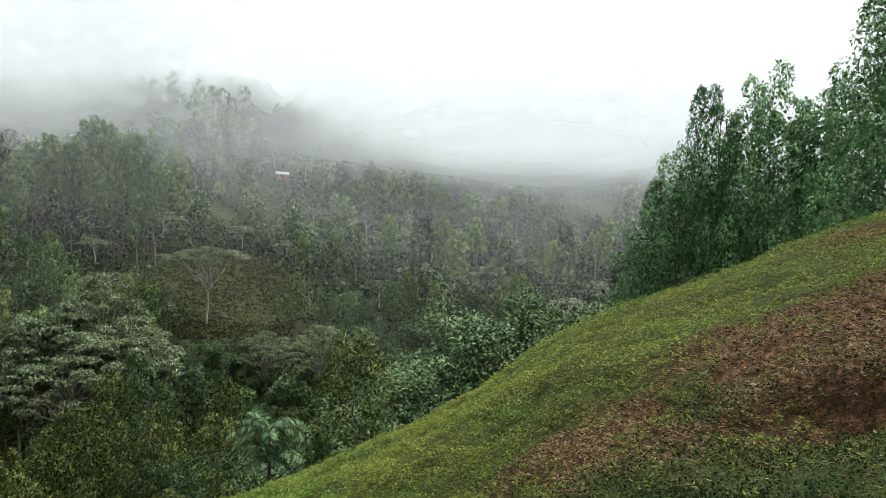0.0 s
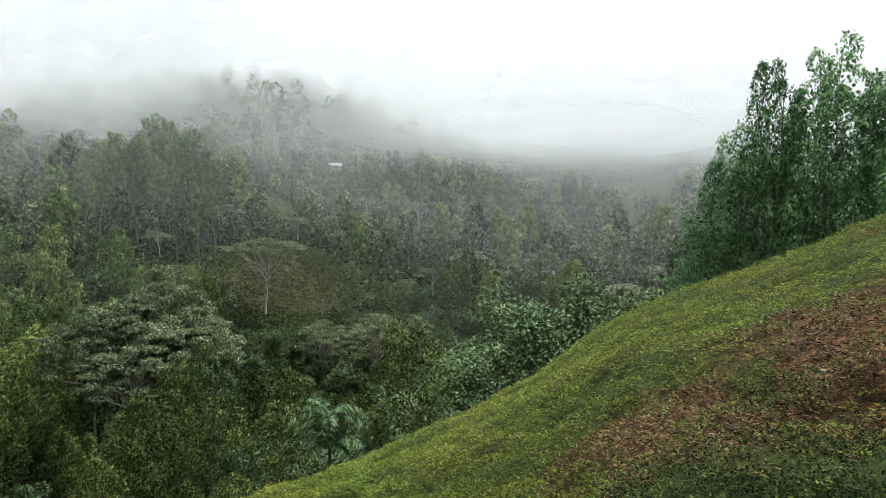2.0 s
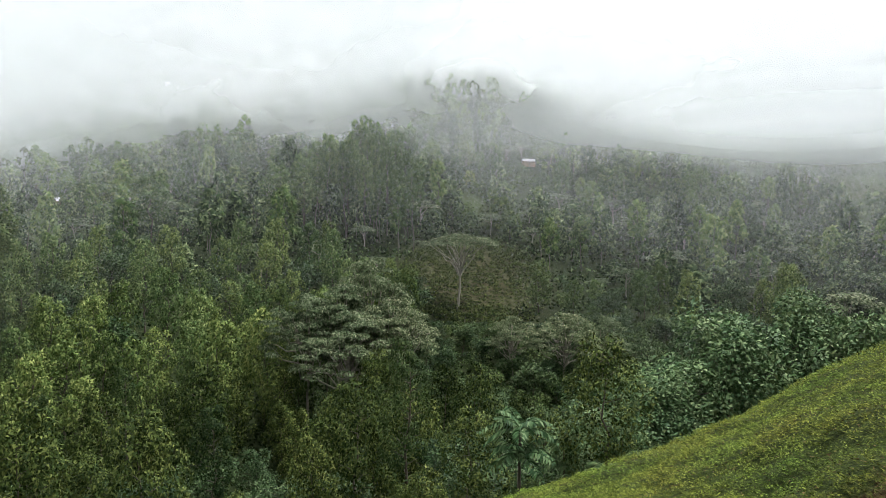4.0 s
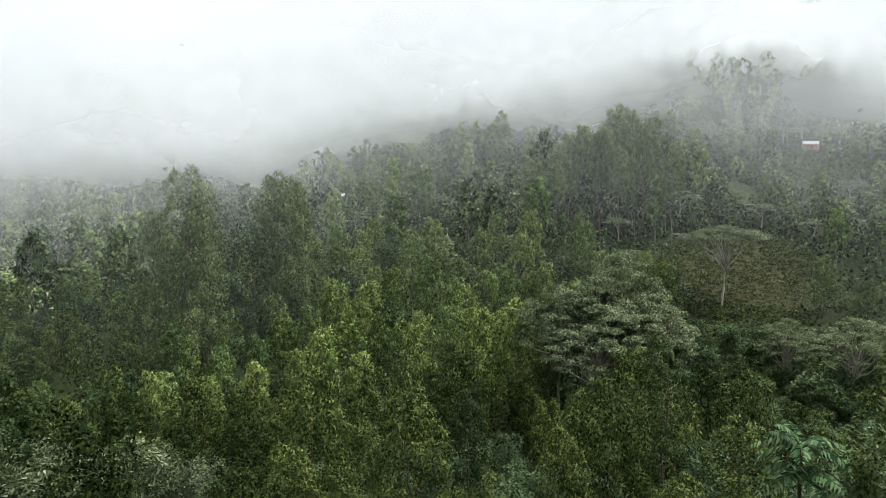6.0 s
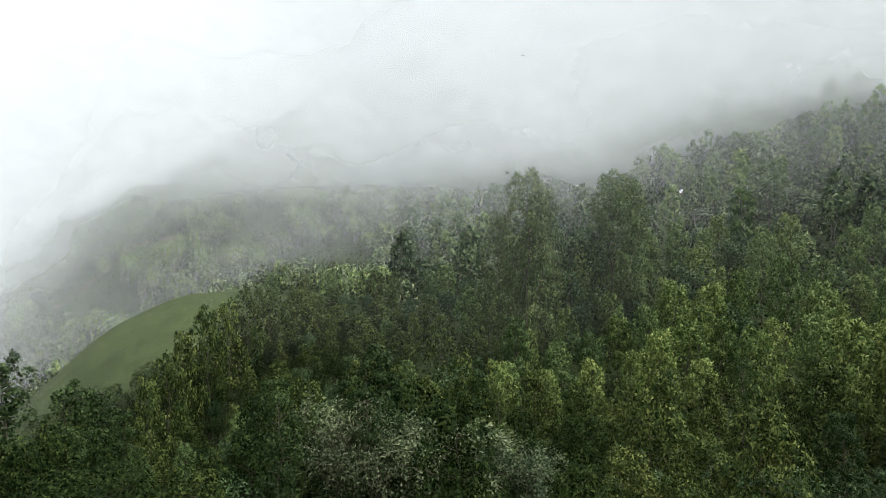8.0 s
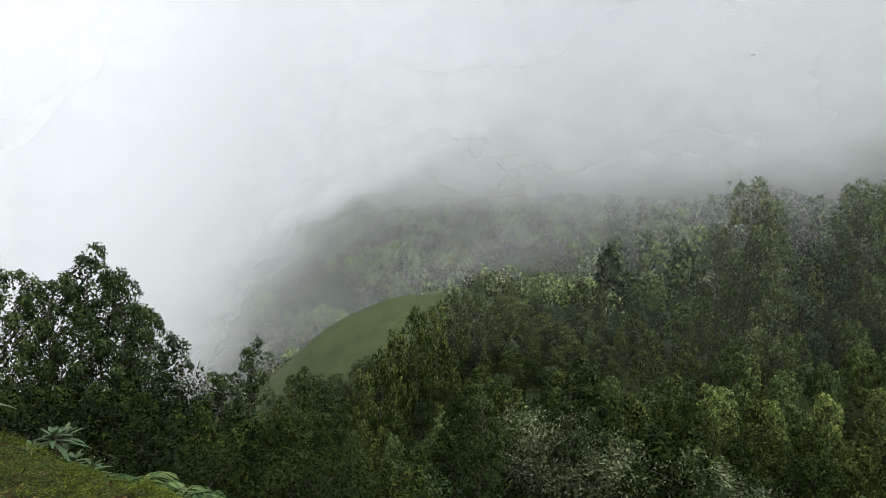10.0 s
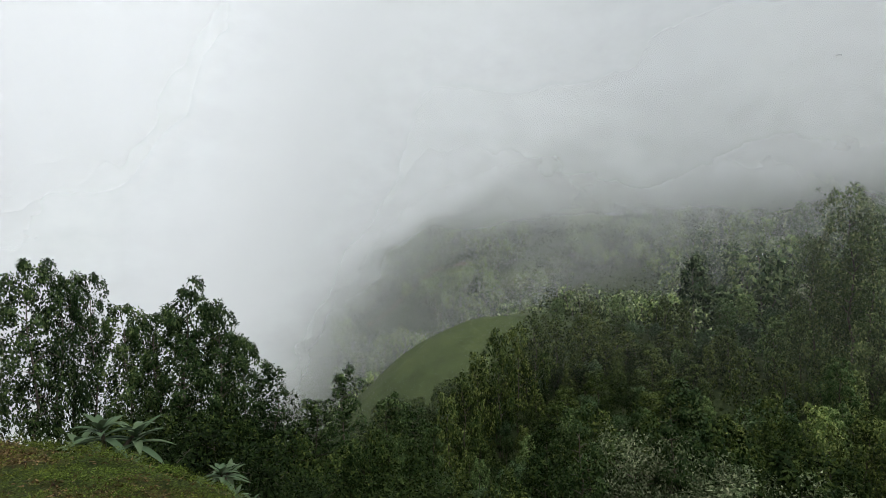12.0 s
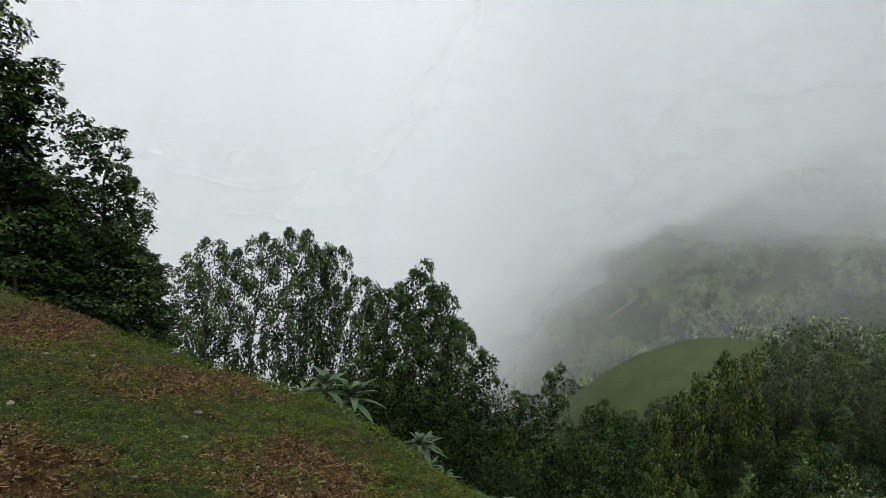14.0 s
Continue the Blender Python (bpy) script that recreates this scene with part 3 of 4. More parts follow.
def inner(tw, n, size):
    """Large shaded leaves deep in a crown."""
    mid = tw * [0.45, 0.45, 1.0] + [0, 0, -0.25]
    p = mid[rng.integers(0, len(mid), n)] + rng.normal(size=(n, 3)) * 0.2
    return leaves(p, rng.normal(size=(n, 3)), size * rng.uniform(0.8, 1.4, n), size * 0.7)


def facing(n, tilt=0.5):
    """Blades that turn their upper side to the light."""
    return np.tile([0, 0, 1.0], (n, 1)) + rng.normal(size=(n, 3)) * tilt


def spray(n, away, down=0.35):
    return unit(away * [1, 1, 0.5]) + rng.normal(size=(n, 3)) * 0.5 - [0, 0, down]


def make_tree(name, tubes, bark, crowns, crown_mat, label, category):
    e = new(name)
    v, f = join(tubes)
    mesh_ob("trunk", v, f, bark, e, True)
    v, f = join(crowns)
    mesh_ob("crown", v, f, crown_mat, e)
    tagged(e, label, category, "trees of the valley")
    e["fresh"], e["top"] = 1, float(v[:, 2].max())
    return e


def weeping(h=9.0, n=2600, ll=0.20, lw=0.12, spread=1.85, count=36, lo=0.24, mat=None, taper=0.75, size=0.4, limbs=14, core=260, far=False, deep=0.2, name="feathery_tree", bark=None, label="young yellow-green tree with feathery drooping foliage"):
    tubes, tw = skeleton_up(h * 0.90, 0.010 * h, limbs, lo, spread * 0.7, 0.4, 0.5, twiggy=False)
    p, d, c = clumps(n, h, lo, spread, count, taper, size)
    return make_tree(name, tubes, bark or M_DARKBARK, [shell_leaves(p, d, ll, lw, far=far), inner(c, core, deep * spread / 1.6)], mat or M_WEEP, label, "tree")


def broad(h=7.0, n=2200, ll=0.30, lw=0.14, spread=2.6, mat=None, lo=0.3, far=True, label="rounded broadleaf tree with dark glossy leaves", name="broadleaf_tree", category="tree"):
    tubes, tw = skeleton_up(h * 0.86, 0.014 * h, 13, lo, spread * 0.8, 0.6, 0.5, twiggy=False)
    lobes = tw[rng.integers(0, len(tw), 26)]
    k = rng.integers(0, 26, n)
    d = unit(rng.normal(size=(n, 3)) * [1, 1, 0.8] + [0, 0, 0.35])
    rad = rng.uniform(0.45, 0.95, 26)[k] * spread / 2.6
    c = lobes[k] + d * (rad * rng.uniform(0.55, 1.05, n))[:, None]
    size, roll, lie = rng.uniform(0.7, 1.3, n) * ll, facing(n), d + [0, 0, 0.3]
    skin = chips(c, spray(n, d), size, lw, roll, lie, 0.5) if far else leaves(c, spray(n, d), size, lw, 0.25, roll, lie, 0.5)
    return make_tree(name, tubes, M_DARKBARK, [skin, inner(tw, 300, spread * 0.07)],
                     mat or M_BROAD, label, category)


def umbrella(h=9.0, n=15000, ll=0.26, lw=0.12, spread=5.0, plates=84, depth=0.42, fork=0.5, mat=None, label="flat-topped umbrella tree with layered grey-green foliage"):
    """A forked stem that carries many shallow, domed plates of leaves, stacked in layers."""
    stem = bent(np.zeros(3), np.array([0.25, 0.12, h * fork]), 5, 0, 0.03)
    tubes, ends = [tube(stem, np.linspace(0.16, 0.11, 5), 7)], []
    for i in range(plates):
        a, q = i * 2.4 + rng.normal() * 0.2, math.sqrt((i + 0.5) / plates)
        e = np.array([math.cos(a) * spread * q, math.sin(a) * spread * q, h * (0.98 - depth * (0.55 * q ** 2 + 0.45 * rng.random()))])
        if i % 3 == 0:
            tubes.append(tube(bent(stem[-1 - i % 2], e, 7, 0.04, 0.05), np.linspace(0.085, 0.015, 7), 5))
        ends.append(e)
    ends, size = np.array(ends), spread * rng.uniform(0.9, 1.7, plates) / math.sqrt(plates)
    k = rng.integers(0, plates, n)
    a, q = rng.uniform(0, 6.283, n), np.sqrt(rng.random(n))
    way = np.stack([np.cos(a), np.sin(a), np.zeros(n)], 1)
    p = ends[k] + way * (q * size[k])[:, None]
    p[:, 2] -= 0.22 * size[k] * q ** 2.2 + rng.random(n) * 0.10
    crowns = [leaves(p, way + rng.normal(size=(n, 3)) * 0.25 - [0, 0, 0.2], rng.uniform(0.7, 1.3, n) * ll, lw, 0.2, facing(n, 0.25), way * q[:, None] * 0.9 + [0, 0, 1.0], 0.6)]
    return make_tree("umbrella_tree", tubes, M_PALEBARK, crowns, mat or M_UMB, label, "tree")


def plant(proto, x, y, z, scale=1.0, turn=None, tall=1.0, tilt=0.0):
    """Stands a tree, or a copy of it, at a place."""
    turn = rng.uniform(0, 360) if turn is None else turn
    m = pose(x, y, z, tilt, 0, turn) @ Matrix.Diagonal((scale, scale, scale * tall, 1))
    if proto.get("fresh"):
        proto["fresh"] = 0
        proto.matrix_basis = m
        proto["base_scale"] = (scale, scale, scale * tall)
        return proto
    s = proto["base_scale"]
    return copy_thing(proto, m @ Matrix.Diagonal((1 / s[0], 1 / s[1], 1 / s[2], 1)))


def crown_to(proto, bearing, dist, top, wide=None):
    """A tree whose crown reaches the height top over the datum."""
    x, y, z = at(bearing, dist)
    h = max(2.0, top - z)
    s = h / proto["top"]
    w = s if wide is None else wide
    return plant(proto, x, y, z - 0.15, w, tall=s / w)


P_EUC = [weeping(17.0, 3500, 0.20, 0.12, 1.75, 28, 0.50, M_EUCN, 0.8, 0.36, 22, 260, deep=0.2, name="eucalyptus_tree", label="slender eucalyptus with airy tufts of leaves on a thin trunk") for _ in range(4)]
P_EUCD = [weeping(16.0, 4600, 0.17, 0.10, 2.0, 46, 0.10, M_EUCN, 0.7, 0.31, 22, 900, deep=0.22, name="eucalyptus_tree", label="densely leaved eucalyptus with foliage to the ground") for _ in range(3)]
P_EUCG = [weeping(13.0, 6200, 0.15, 0.09, 2.1, 46, 0.20, M_EUCG, 0.75, 0.33, 22, 800, deep=0.16, name="eucalyptus_tree", label="green eucalyptus with rounded tufts of leaves") for _ in range(3)]
P_EUCM = [weeping(12.0, 2400, 0.30, 0.17, 1.9, 30, 0.40, M_EUC, 0.85, 0.4, 14, 260, far=True, name="eucalyptus_tree", label="tall slender eucalyptus rising from the woods") for _ in range(3)]
P_CONE = [weeping(15.0, 7500, 0.24, 0.13, 3.0, 64, 0.08, M_CONE, 0.65, 0.32, 14, 1100, far=True, deep=0.1, name="eucalyptus_tree", label="tall full-crowned eucalyptus tapering to a point") for _ in range(2)]
P_EUCR = [weeping(13.0, 2400, 0.32, 0.18, 2.1, 22, 0.5, M_EUC, 0.95, 0.42, 14, 90, far=True, name="eucalyptus_tree", label="tall open-crowned eucalyptus standing on the ridge") for _ in range(3)]
P_WEEP = [weeping(9.0, 4600, 0.17, 0.10, core=900, deep=0.13, far=True) for _ in range(4)]
P_WEEPB = [weeping(9.0, 3200, 0.21, 0.13, 1.9, 30, mat=M_WEEP, core=500, deep=0.2, far=True) for _ in range(3)]
P_WEEPD = [weeping(9.0, 3600, 0.19, 0.13, mat=M_WEEPD, core=900, deep=0.13, far=True, label="young tree with feathery drooping foliage, its green dimmed as if in weak light") for _ in range(3)]
P_WEEPF = [weeping(9.0, 2000, 0.28, 0.17, 1.95, 26, mat=M_WEEP, far=True) for _ in range(3)]
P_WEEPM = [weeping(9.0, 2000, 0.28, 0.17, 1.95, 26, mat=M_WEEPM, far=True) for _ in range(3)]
P_BROAD = [broad(7.0, 3200, 0.18, 0.12) for _ in range(3)]
P_BROADM = [broad(7.0, 1900, 0.32, 0.20) for _ in range(2)]
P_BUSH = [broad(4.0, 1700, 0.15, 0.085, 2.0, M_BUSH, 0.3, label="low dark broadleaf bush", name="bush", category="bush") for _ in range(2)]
P_GLOSSY = [broad(6.0, 5000, 0.15, 0.085, 2.2, M_GLOSSY, 0.42, False, "glossy broadleaf tree on a thin bare stem") for _ in range(2)]
P_UMB = [umbrella() for _ in range(2)]
P_FLAT = [umbrella(10.0, 9000, 0.30, 0.15, 5.0, 60, 0.16, 0.55, label="tall umbrella tree with a forked pale trunk and flat crown")]
P_BLUE = [broad(8.0, 3000, 0.20, 0.10, 2.2, M_BLUE, 0.3, label="bluish-green bushy tree with small dull leaves")]
P_SHRUB = [broad(3.2, 1300, 0.22, 0.14, 2.0, m, 0.12, label="low leafy shrub of the valley floor", name="shrub", category="shrub") for m in (M_LEAFY, M_BROAD, M_LEAFY)]
P_PALE = [broad(11.0, 2600, 0.20, 0.11, 3.2, M_PALE, 0.66, label="spreading tree with pale whitish-green leaves")]

P_TALL = [weeping(18.0, 2400, 0.34, 0.20, 2.2, 26, 0.45, M_EUC, 0.9, 0.36, 12, 50, far=True, name="eucalyptus_tree", bark=M_GREYBARK, label="tall eucalyptus with a long bare trunk and a small tufted crown") for _ in range(3)]
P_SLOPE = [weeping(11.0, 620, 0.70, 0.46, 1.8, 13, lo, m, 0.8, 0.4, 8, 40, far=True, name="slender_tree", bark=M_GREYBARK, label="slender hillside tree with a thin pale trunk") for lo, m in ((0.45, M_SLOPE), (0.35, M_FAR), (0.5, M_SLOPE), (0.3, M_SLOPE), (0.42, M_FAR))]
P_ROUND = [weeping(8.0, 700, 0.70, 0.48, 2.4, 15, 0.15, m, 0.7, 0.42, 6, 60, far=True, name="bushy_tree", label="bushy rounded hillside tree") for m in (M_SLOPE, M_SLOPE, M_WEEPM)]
P_LAYER = [umbrella(6.0, 1500, 0.5, 0.28, 3.0, 14, 0.3, label="small flat-topped tree with pale grey-green foliage on the hillside") for _ in range(2)]


def strip_leaf(p, d, length, width, droop, n=5, fold=0.22):
    """One long bowed leaf of n segments with a keel. Returns its corners and faces."""
    d = d / np.linalg.norm(d)
    side = np.cross(d, [0, 0, 1.0])
    side = side / max(np.linalg.norm(side), 1e-6)
    v = []
    for i in range(n + 1):
        t = i / n
        c = p + d * length * t + np.array([0, 0, -droop * length * t * t])
        w = width * (0.35 + 1.3 * t - 1.6 * t * t) if i < n else 0.0
        keel = np.array([0, 0, -fold * w])
        v += [c - side * w * 0.5, c + keel, c + side * w * 0.5]
    f = []
    for i in range(n):
        a = i * 3
        for k in (0, 1):
            f += [(a + k, a + k + 1, a + k + 4), (a + k, a + k + 4, a + k + 3)]
    return np.array(v), np.array(f)


def frond(p, d, length, droop, leaflet, width, pairs=13):
    """A pinnate frond: a bowed stalk with paired leaflets."""
    d = d / np.linalg.norm(d)
    t = np.linspace(0.12, 1.0, pairs)
    c = p + d * length * t[:, None]
    c[:, 2] -= droop * length * t * t
    ax = unit(np.gradient(c, axis=0))
    side = unit(np.cross(ax, [0, 0, 1.0]))
    ln = leaflet * (0.45 + 2.0 * t - 2.1 * t * t)
    both = []
    for sg in (-1, 1):
        both.append(leaves(c, side * sg + ax * 0.45 - [0, 0, 0.35], np.maximum(ln, 0.03), width, 0.3, facing(pairs, 0.35)))
    both.append(tube(np.vstack([p, c[::3]]), np.linspace(0.014, 0.004, 1 + len(c[::3])), 3))
    return join(both)


def fern_tree(h=1.5, n=26, length=0.85, leaflet=0.24, name="fern_leaved_tree", label="young tree with a crown of drooping fern-like fronds", cat="tree"):
    e = new(name)
    stem = bent(np.zeros(3), np.array([0.05, 0.04, h]), 5, 0, 0.03)
    v, f = tube(stem, np.linspace(0.05, 0.03, 5), 6)
    mesh_ob("trunk", v, f, M_DARKBARK, e, True)
    fr = []
    for i in range(n):
        a = i * 2.4
        up = 0.25 + 0.9 * (i / n)
        fr.append(frond(stem[-1 - (i % 2)], np.array([math.cos(a), math.sin(a), up]), length * rng.uniform(0.8, 1.15), rng.uniform(0.32, 0.6), leaflet, 0.055, 12))
    v, f = join(fr)
    mesh_ob("crown", v, f, M_GLOSSY, e)
    tagged(e, label, cat, "fern-leaved trees below the bank")
    e["fresh"], e["top"] = 1, float(v[:, 2].max())
    return e


def fern_clump():
    e = new("fern_clump")
    for i in range(11):
        a = i * 2.4 + rng.normal() * 0.2
        v, f = frond(np.zeros(3), np.array([math.cos(a), math.sin(a), rng.uniform(0.6, 1.1)]), rng.uniform(0.45, 0.7), 0.75, 0.14, 0.035, 14)
        mesh_ob("frond", v, f, M_FERN, e)
    tagged(e, "green fern clump with arching fronds at the edge of the turf", "fern", "ferns along the knoll")
    e["fresh"], e["top"] = 1, 0.6
    return e


def rosette_plant(heads=3, h=0.9, ll=0.5):
    """A tall leafy plant with rosettes of long grey-green leaves."""
    e = new("rosette_plant")
    for k in range(heads):
        a = k * 2.1
        tip = np.array([math.cos(a) * 0.38 * (k > 0), math.sin(a) * 0.38 * (k > 0), h * (1 - 0.14 * k)])
        line = bent(np.zeros(3), tip, 5, 0, 0.04)
        v, f = tube(line, np.linspace(0.035, 0.022, 5), 6)
        stem = mesh_ob("stem", v, f, M_DARKBARK, e, True)
        for i in range(17):
            b = i * 2.4 + k
            up = 1.5 - 1.55 * (1 - i / 17)
            v, f = strip_leaf(tip + [0, 0, -0.16 + 0.011 * i], np.array([math.cos(b), math.sin(b), up]), ll * rng.uniform(0.8, 1.1) * (1.0 if i < 12 else 0.75), 0.17 * ll / 0.5, rng.uniform(0.25, 0.6))
            mesh_ob("leaf", v, f, M_ROSETTE, stem, True)
    tagged(e, "tall plant with rosettes of long grey-green leaves", "plant", "rosette plants below the knoll")
    e["fresh"], e["top"] = 1, h + 0.3
    return e


def stone():
    e_bm = bmesh.new()
    bmesh.ops.create_icosphere(e_bm, subdivisions=2, radius=0.05)
    for v in e_bm.verts:
        v.co = Vector((v.co.x * 1.25, v.co.y * 0.9, v.co.z * 0.6)) * (1 + 0.22 * noise.noise(v.co * 22))
    me = bpy.data.meshes.new("stone")
    e_bm.to_mesh(me)
    e_bm.free()
    me.materials.append(M_STONE)
    ob = new("stone", me)
    tagged(ob, "small pale grey stone lying in the turf", "stone", "stones on the knoll")
    ob["fresh"] = 1
    return ob


def stone_mat():
    m, nt, b = mat_new("pale_stone")
    f = noise_tex(nt, 30, 5)
    nt.links.new(ramp(nt, f, [(0.3, (0.09, 0.085, 0.07)), (0.7, (0.22, 0.21, 0.18))]), b.inputs["Base Color"])
    b.inputs["Roughness"].default_value = 0.9
    bump(nt, b, f, 0.5, 0.01)
    return m


M_STONE = stone_mat()


def plain_mat(name, a, b_, scale, rough=0.8, metal=0.0):
    m, nt, b = mat_new(name)
    tc = nt.nodes.new("ShaderNodeTexCoord").outputs["Object"]
    f = noise_tex(nt, scale, 5, tc)
    nt.links.new(ramp(nt, f, [(0.3, a), (0.7, b_)]), b.inputs["Base Color"])
    b.inputs["Roughness"].default_value, b.inputs["Metallic"].default_value = rough, metal
    return m


M_MUD = plain_mat("mud_wall", (0.20, 0.13, 0.08), (0.30, 0.21, 0.14), 1.5)
M_TIN = plain_mat("tin_roof", (0.52, 0.54, 0.56), (0.74, 0.75, 0.76), 0.9, 0.35, 0.3)
M_WOOD = plain_mat("old_wood", (0.07, 0.05, 0.035), (0.14, 0.10, 0.07), 6)
M_TRACK = plain_mat("dirt_track", (0.07, 0.055, 0.036), (0.12, 0.095, 0.065), 0.4, 0.95)


def box(bm, x0, x1, y0, y1, z0, z1):
    r = bmesh.ops.create_cube(bm, size=1)
    for v in r["verts"]:
        v.co = Vector((x0 if v.co.x < 0 else x1, y0 if v.co.y < 0 else y1, z0 if v.co.z < 0 else z1))


def farmhouse(w=7.0, d=5.0, h=2.4, rise=1.5):
    e = new("farmhouse")
    for x0, x1, y0, y1 in ((-w / 2, w / 2, d / 2 - 0.25, d / 2), (-w / 2, -0.6, -d / 2, -d / 2 + 0.25), (0.5, w / 2, -d / 2, -d / 2 + 0.25), (-w / 2, -w / 2 + 0.25, -d / 2 + 0.25, d / 2 - 0.25), (w / 2 - 0.25, w / 2, -d / 2 + 0.25, d / 2 - 0.25)):
        bm = bmesh.new()
        box(bm, x0, x1, y0, y1, -1.0, h)
        part("wall", bm, M_MUD, e)
    bm = bmesh.new()
    box(bm, -0.6, 0.5, -d / 2 + 0.05, -d / 2 + 0.12, 0, 2.05)
    door = part("door", bm, M_WOOD, e, "weathered wooden door")
    for sx in (-2.2, 1.5):
        bm = bmesh.new()
        box(bm, sx, sx + 0.8, -d / 2 - 0.04, -d / 2 + 0.02, 1.0, 1.8)
        part("shutter", bm, M_WOOD, e, "closed wooden shutter")
    for sg in (-1, 1):
        bm = bmesh.new()
        n = 24
        for i in range(n):
            xa, xb = -w / 2 - 0.4 + (w + 0.8) * i / n, -w / 2 - 0.4 + (w + 0.8) * (i + 1) / n
            lift = 0.03 * (i % 2)
            q = [bm.verts.new(c) for c in ((xa, 0, h + rise + 0.03 - lift), (xb, 0, h + rise + lift), (xb, sg * (d / 2 + 0.5), h - 0.3 + lift), (xa, sg * (d / 2 + 0.5), h - 0.27 - lift))]
            bm.faces.new(q)
        r = bmesh.ops.solidify(bm, geom=bm.faces[:], thickness=0.04)
        part("roof", bm, M_TIN, e, "corrugated pale tin roof slope")
    for sg in (-1, 1):
        bm = bmesh.new()
        x = sg * (w / 2 - 0.12)
        vs = [bm.verts.new(c) for c in ((x, -d / 2, h), (x, d / 2, h), (x, 0, h + rise - 0.1))]
        bm.faces.new(vs)
        bmesh.ops.solidify(bm, geom=bm.faces[:], thickness=0.15)
        part("gable", bm, M_MUD, e)
    tagged(e, "small mud-walled farmhouse with a pale tin roof", "house", "farmhouses on the hills")
    e["fresh"] = 1
    return e
# eucalypts beyond the bank
for b, d, top, w in ((-7.2, 27, 2.2, 0.55), (-8.6, 26, 4.2, 0.6), (-9.9, 27, 5.4, 0.6), (-11.7, 27, 7.9, 0.5), (-13.2, 28, 6.4, 0.6), (-14.5, 27, 6.8, 0.55), (-16.0, 27, 8.4, 0.6), (-17.6, 26, 6.5, 0.6),
                     (-19.0, 27, 7.3, 0.6), (-20.6, 26, 6.2, 0.65), (-22.2, 22, 6.9, 0.55), (-24.4, 20, 8.6, 0.6), (-26.5, 20, 10.2, 0.65), (-12.4, 31, 4.8, 0.7), (-18.4, 31, 5.2, 0.7), (-23.5, 25, 6.0, 0.8), (-29, 21, 11, 0.8)):
    crown_to(P_EUCG[int(-b) % 3], b, d, top, w * 1.3)
# eucalypt row beyond the grassy slope
for b, d, top, w in ((142.2, 44, 1.45, 0.6), (140.4, 45, 0.9, 0.55), (138.4, 44, 2.0, 0.6), (136.1, 43, 2.4, 0.6), (134.8, 44, 2.4, 0.55), (133.4, 45, 1.6, 0.6), (132.2, 43, 1.5, 0.5), (130.0, 42, -0.3, 0.6), (128.0, 42, -0.9, 0.6), (129.0, 45, -1.2, 0.6), (124.4, 44, -0.8, 0.6), (122.3, 44, -2.6, 0.6),
                     (125.5, 40, 1.1, 0.65), (123.3, 41, -0.3, 0.6), (121.4, 41, -2.3, 0.55), (126.8, 45, -0.6, 0.6), (143.5, 46, 0.4, 0.6)):
    crown_to(P_EUC[int(b * 2) % 4], b, d, top, w * 1.5)
# tall dark eucalypts at the end of the slope
for b, d, top, w in ((158.5, 18, 8.0, 0.7), (156.6, 18, 5.0, 0.65), (154.6, 18, 5.6, 0.65), (153.2, 19, 3.4, 0.6), (151.6, 20, 2.8, 0.6), (150.1, 20, 4.9, 0.6), (148.5, 20, 3.4, 0.55), (147.0, 20, 1.6, 0.5), (145.7, 21, 1.2, 0.45), (144.8, 21, -0.3, 0.5),
                     (155.5, 21, 3.6, 0.8), (152.4, 22, 2.2, 0.8), (149.0, 22, 2.4, 0.7), (161, 17, 9.2, 0.8), (157.5, 20, 4.4, 0.9), (154.0, 21.5, 3.2, 0.9), (150.8, 22, 2.0, 0.85), (147.8, 22, 0.7, 0.75)):
    crown_to(P_EUCD[int(b) % 3], b, d, top - 0.1, w * 1.25)
# saplings and bushes below the slope
for b, d, top, w, p in ((119.7, 36, -3.4, 0.9, P_EUCD[2]), (113.5, 34, -3.4, 0.8, P_EUCD[0]), (116, 35, -5.2, 0.8, P_EUCD[1]), (110, 36, -5.4, 0.8, P_EUCD[1]), (108.2, 37, -6.2, 0.8, P_EUCD[2]), (121.6, 33, -5.2, 0.7, P_WEEPD[0]), (114.6, 31, -6.6, 0.8, P_WEEPD[1]), (106.5, 36, -6.9, 0.6, P_EUCD[0]),
                       (118, 32, -5.8, 0.8, P_WEEPD[2]), (124, 34, -4.9, 0.9, P_WEEPD[1]), (127, 36, -5.2, 0.9, P_WEEPD[0]), (130, 37, -5.4, 0.9, P_WEEPD[2]), (111.8, 33, -6.5, 0.8, P_WEEPD[2])):
    crown_to(p, b, d, top, w)
# the twin trees and the dark one between
for b, d, top, w in ((73.3, 80, 7.3, 1.4), (72.0, 83, 5.2, 1.1), (66.3, 88, 7.3, 1.4), (64.7, 90, 6.4, 1.3), (75.6, 84, 2.4, 0.9)):
    crown_to(P_CONE[int(d) % 2], b, d, top, w)
# trees in front of the grassy dome
for b, d, top, w in ((103.3, 72, -11.0, 0.9), (101.8, 75, -9.2, 0.95), (100.2, 76, -7.1, 1.0), (98.6, 80, -6.9, 1.0), (97.0, 84, -5.9, 1.0), (95.0, 88, -7.2, 1.0), (104.6, 66, -11.6, 0.9), (92.8, 90, -6.8, 1.0)):
    crown_to(P_WEEPF[int(d) % 3], b, d, top, w)
crown_to(P_BROAD[0], 69.6, 86, 0.6, 1.8)
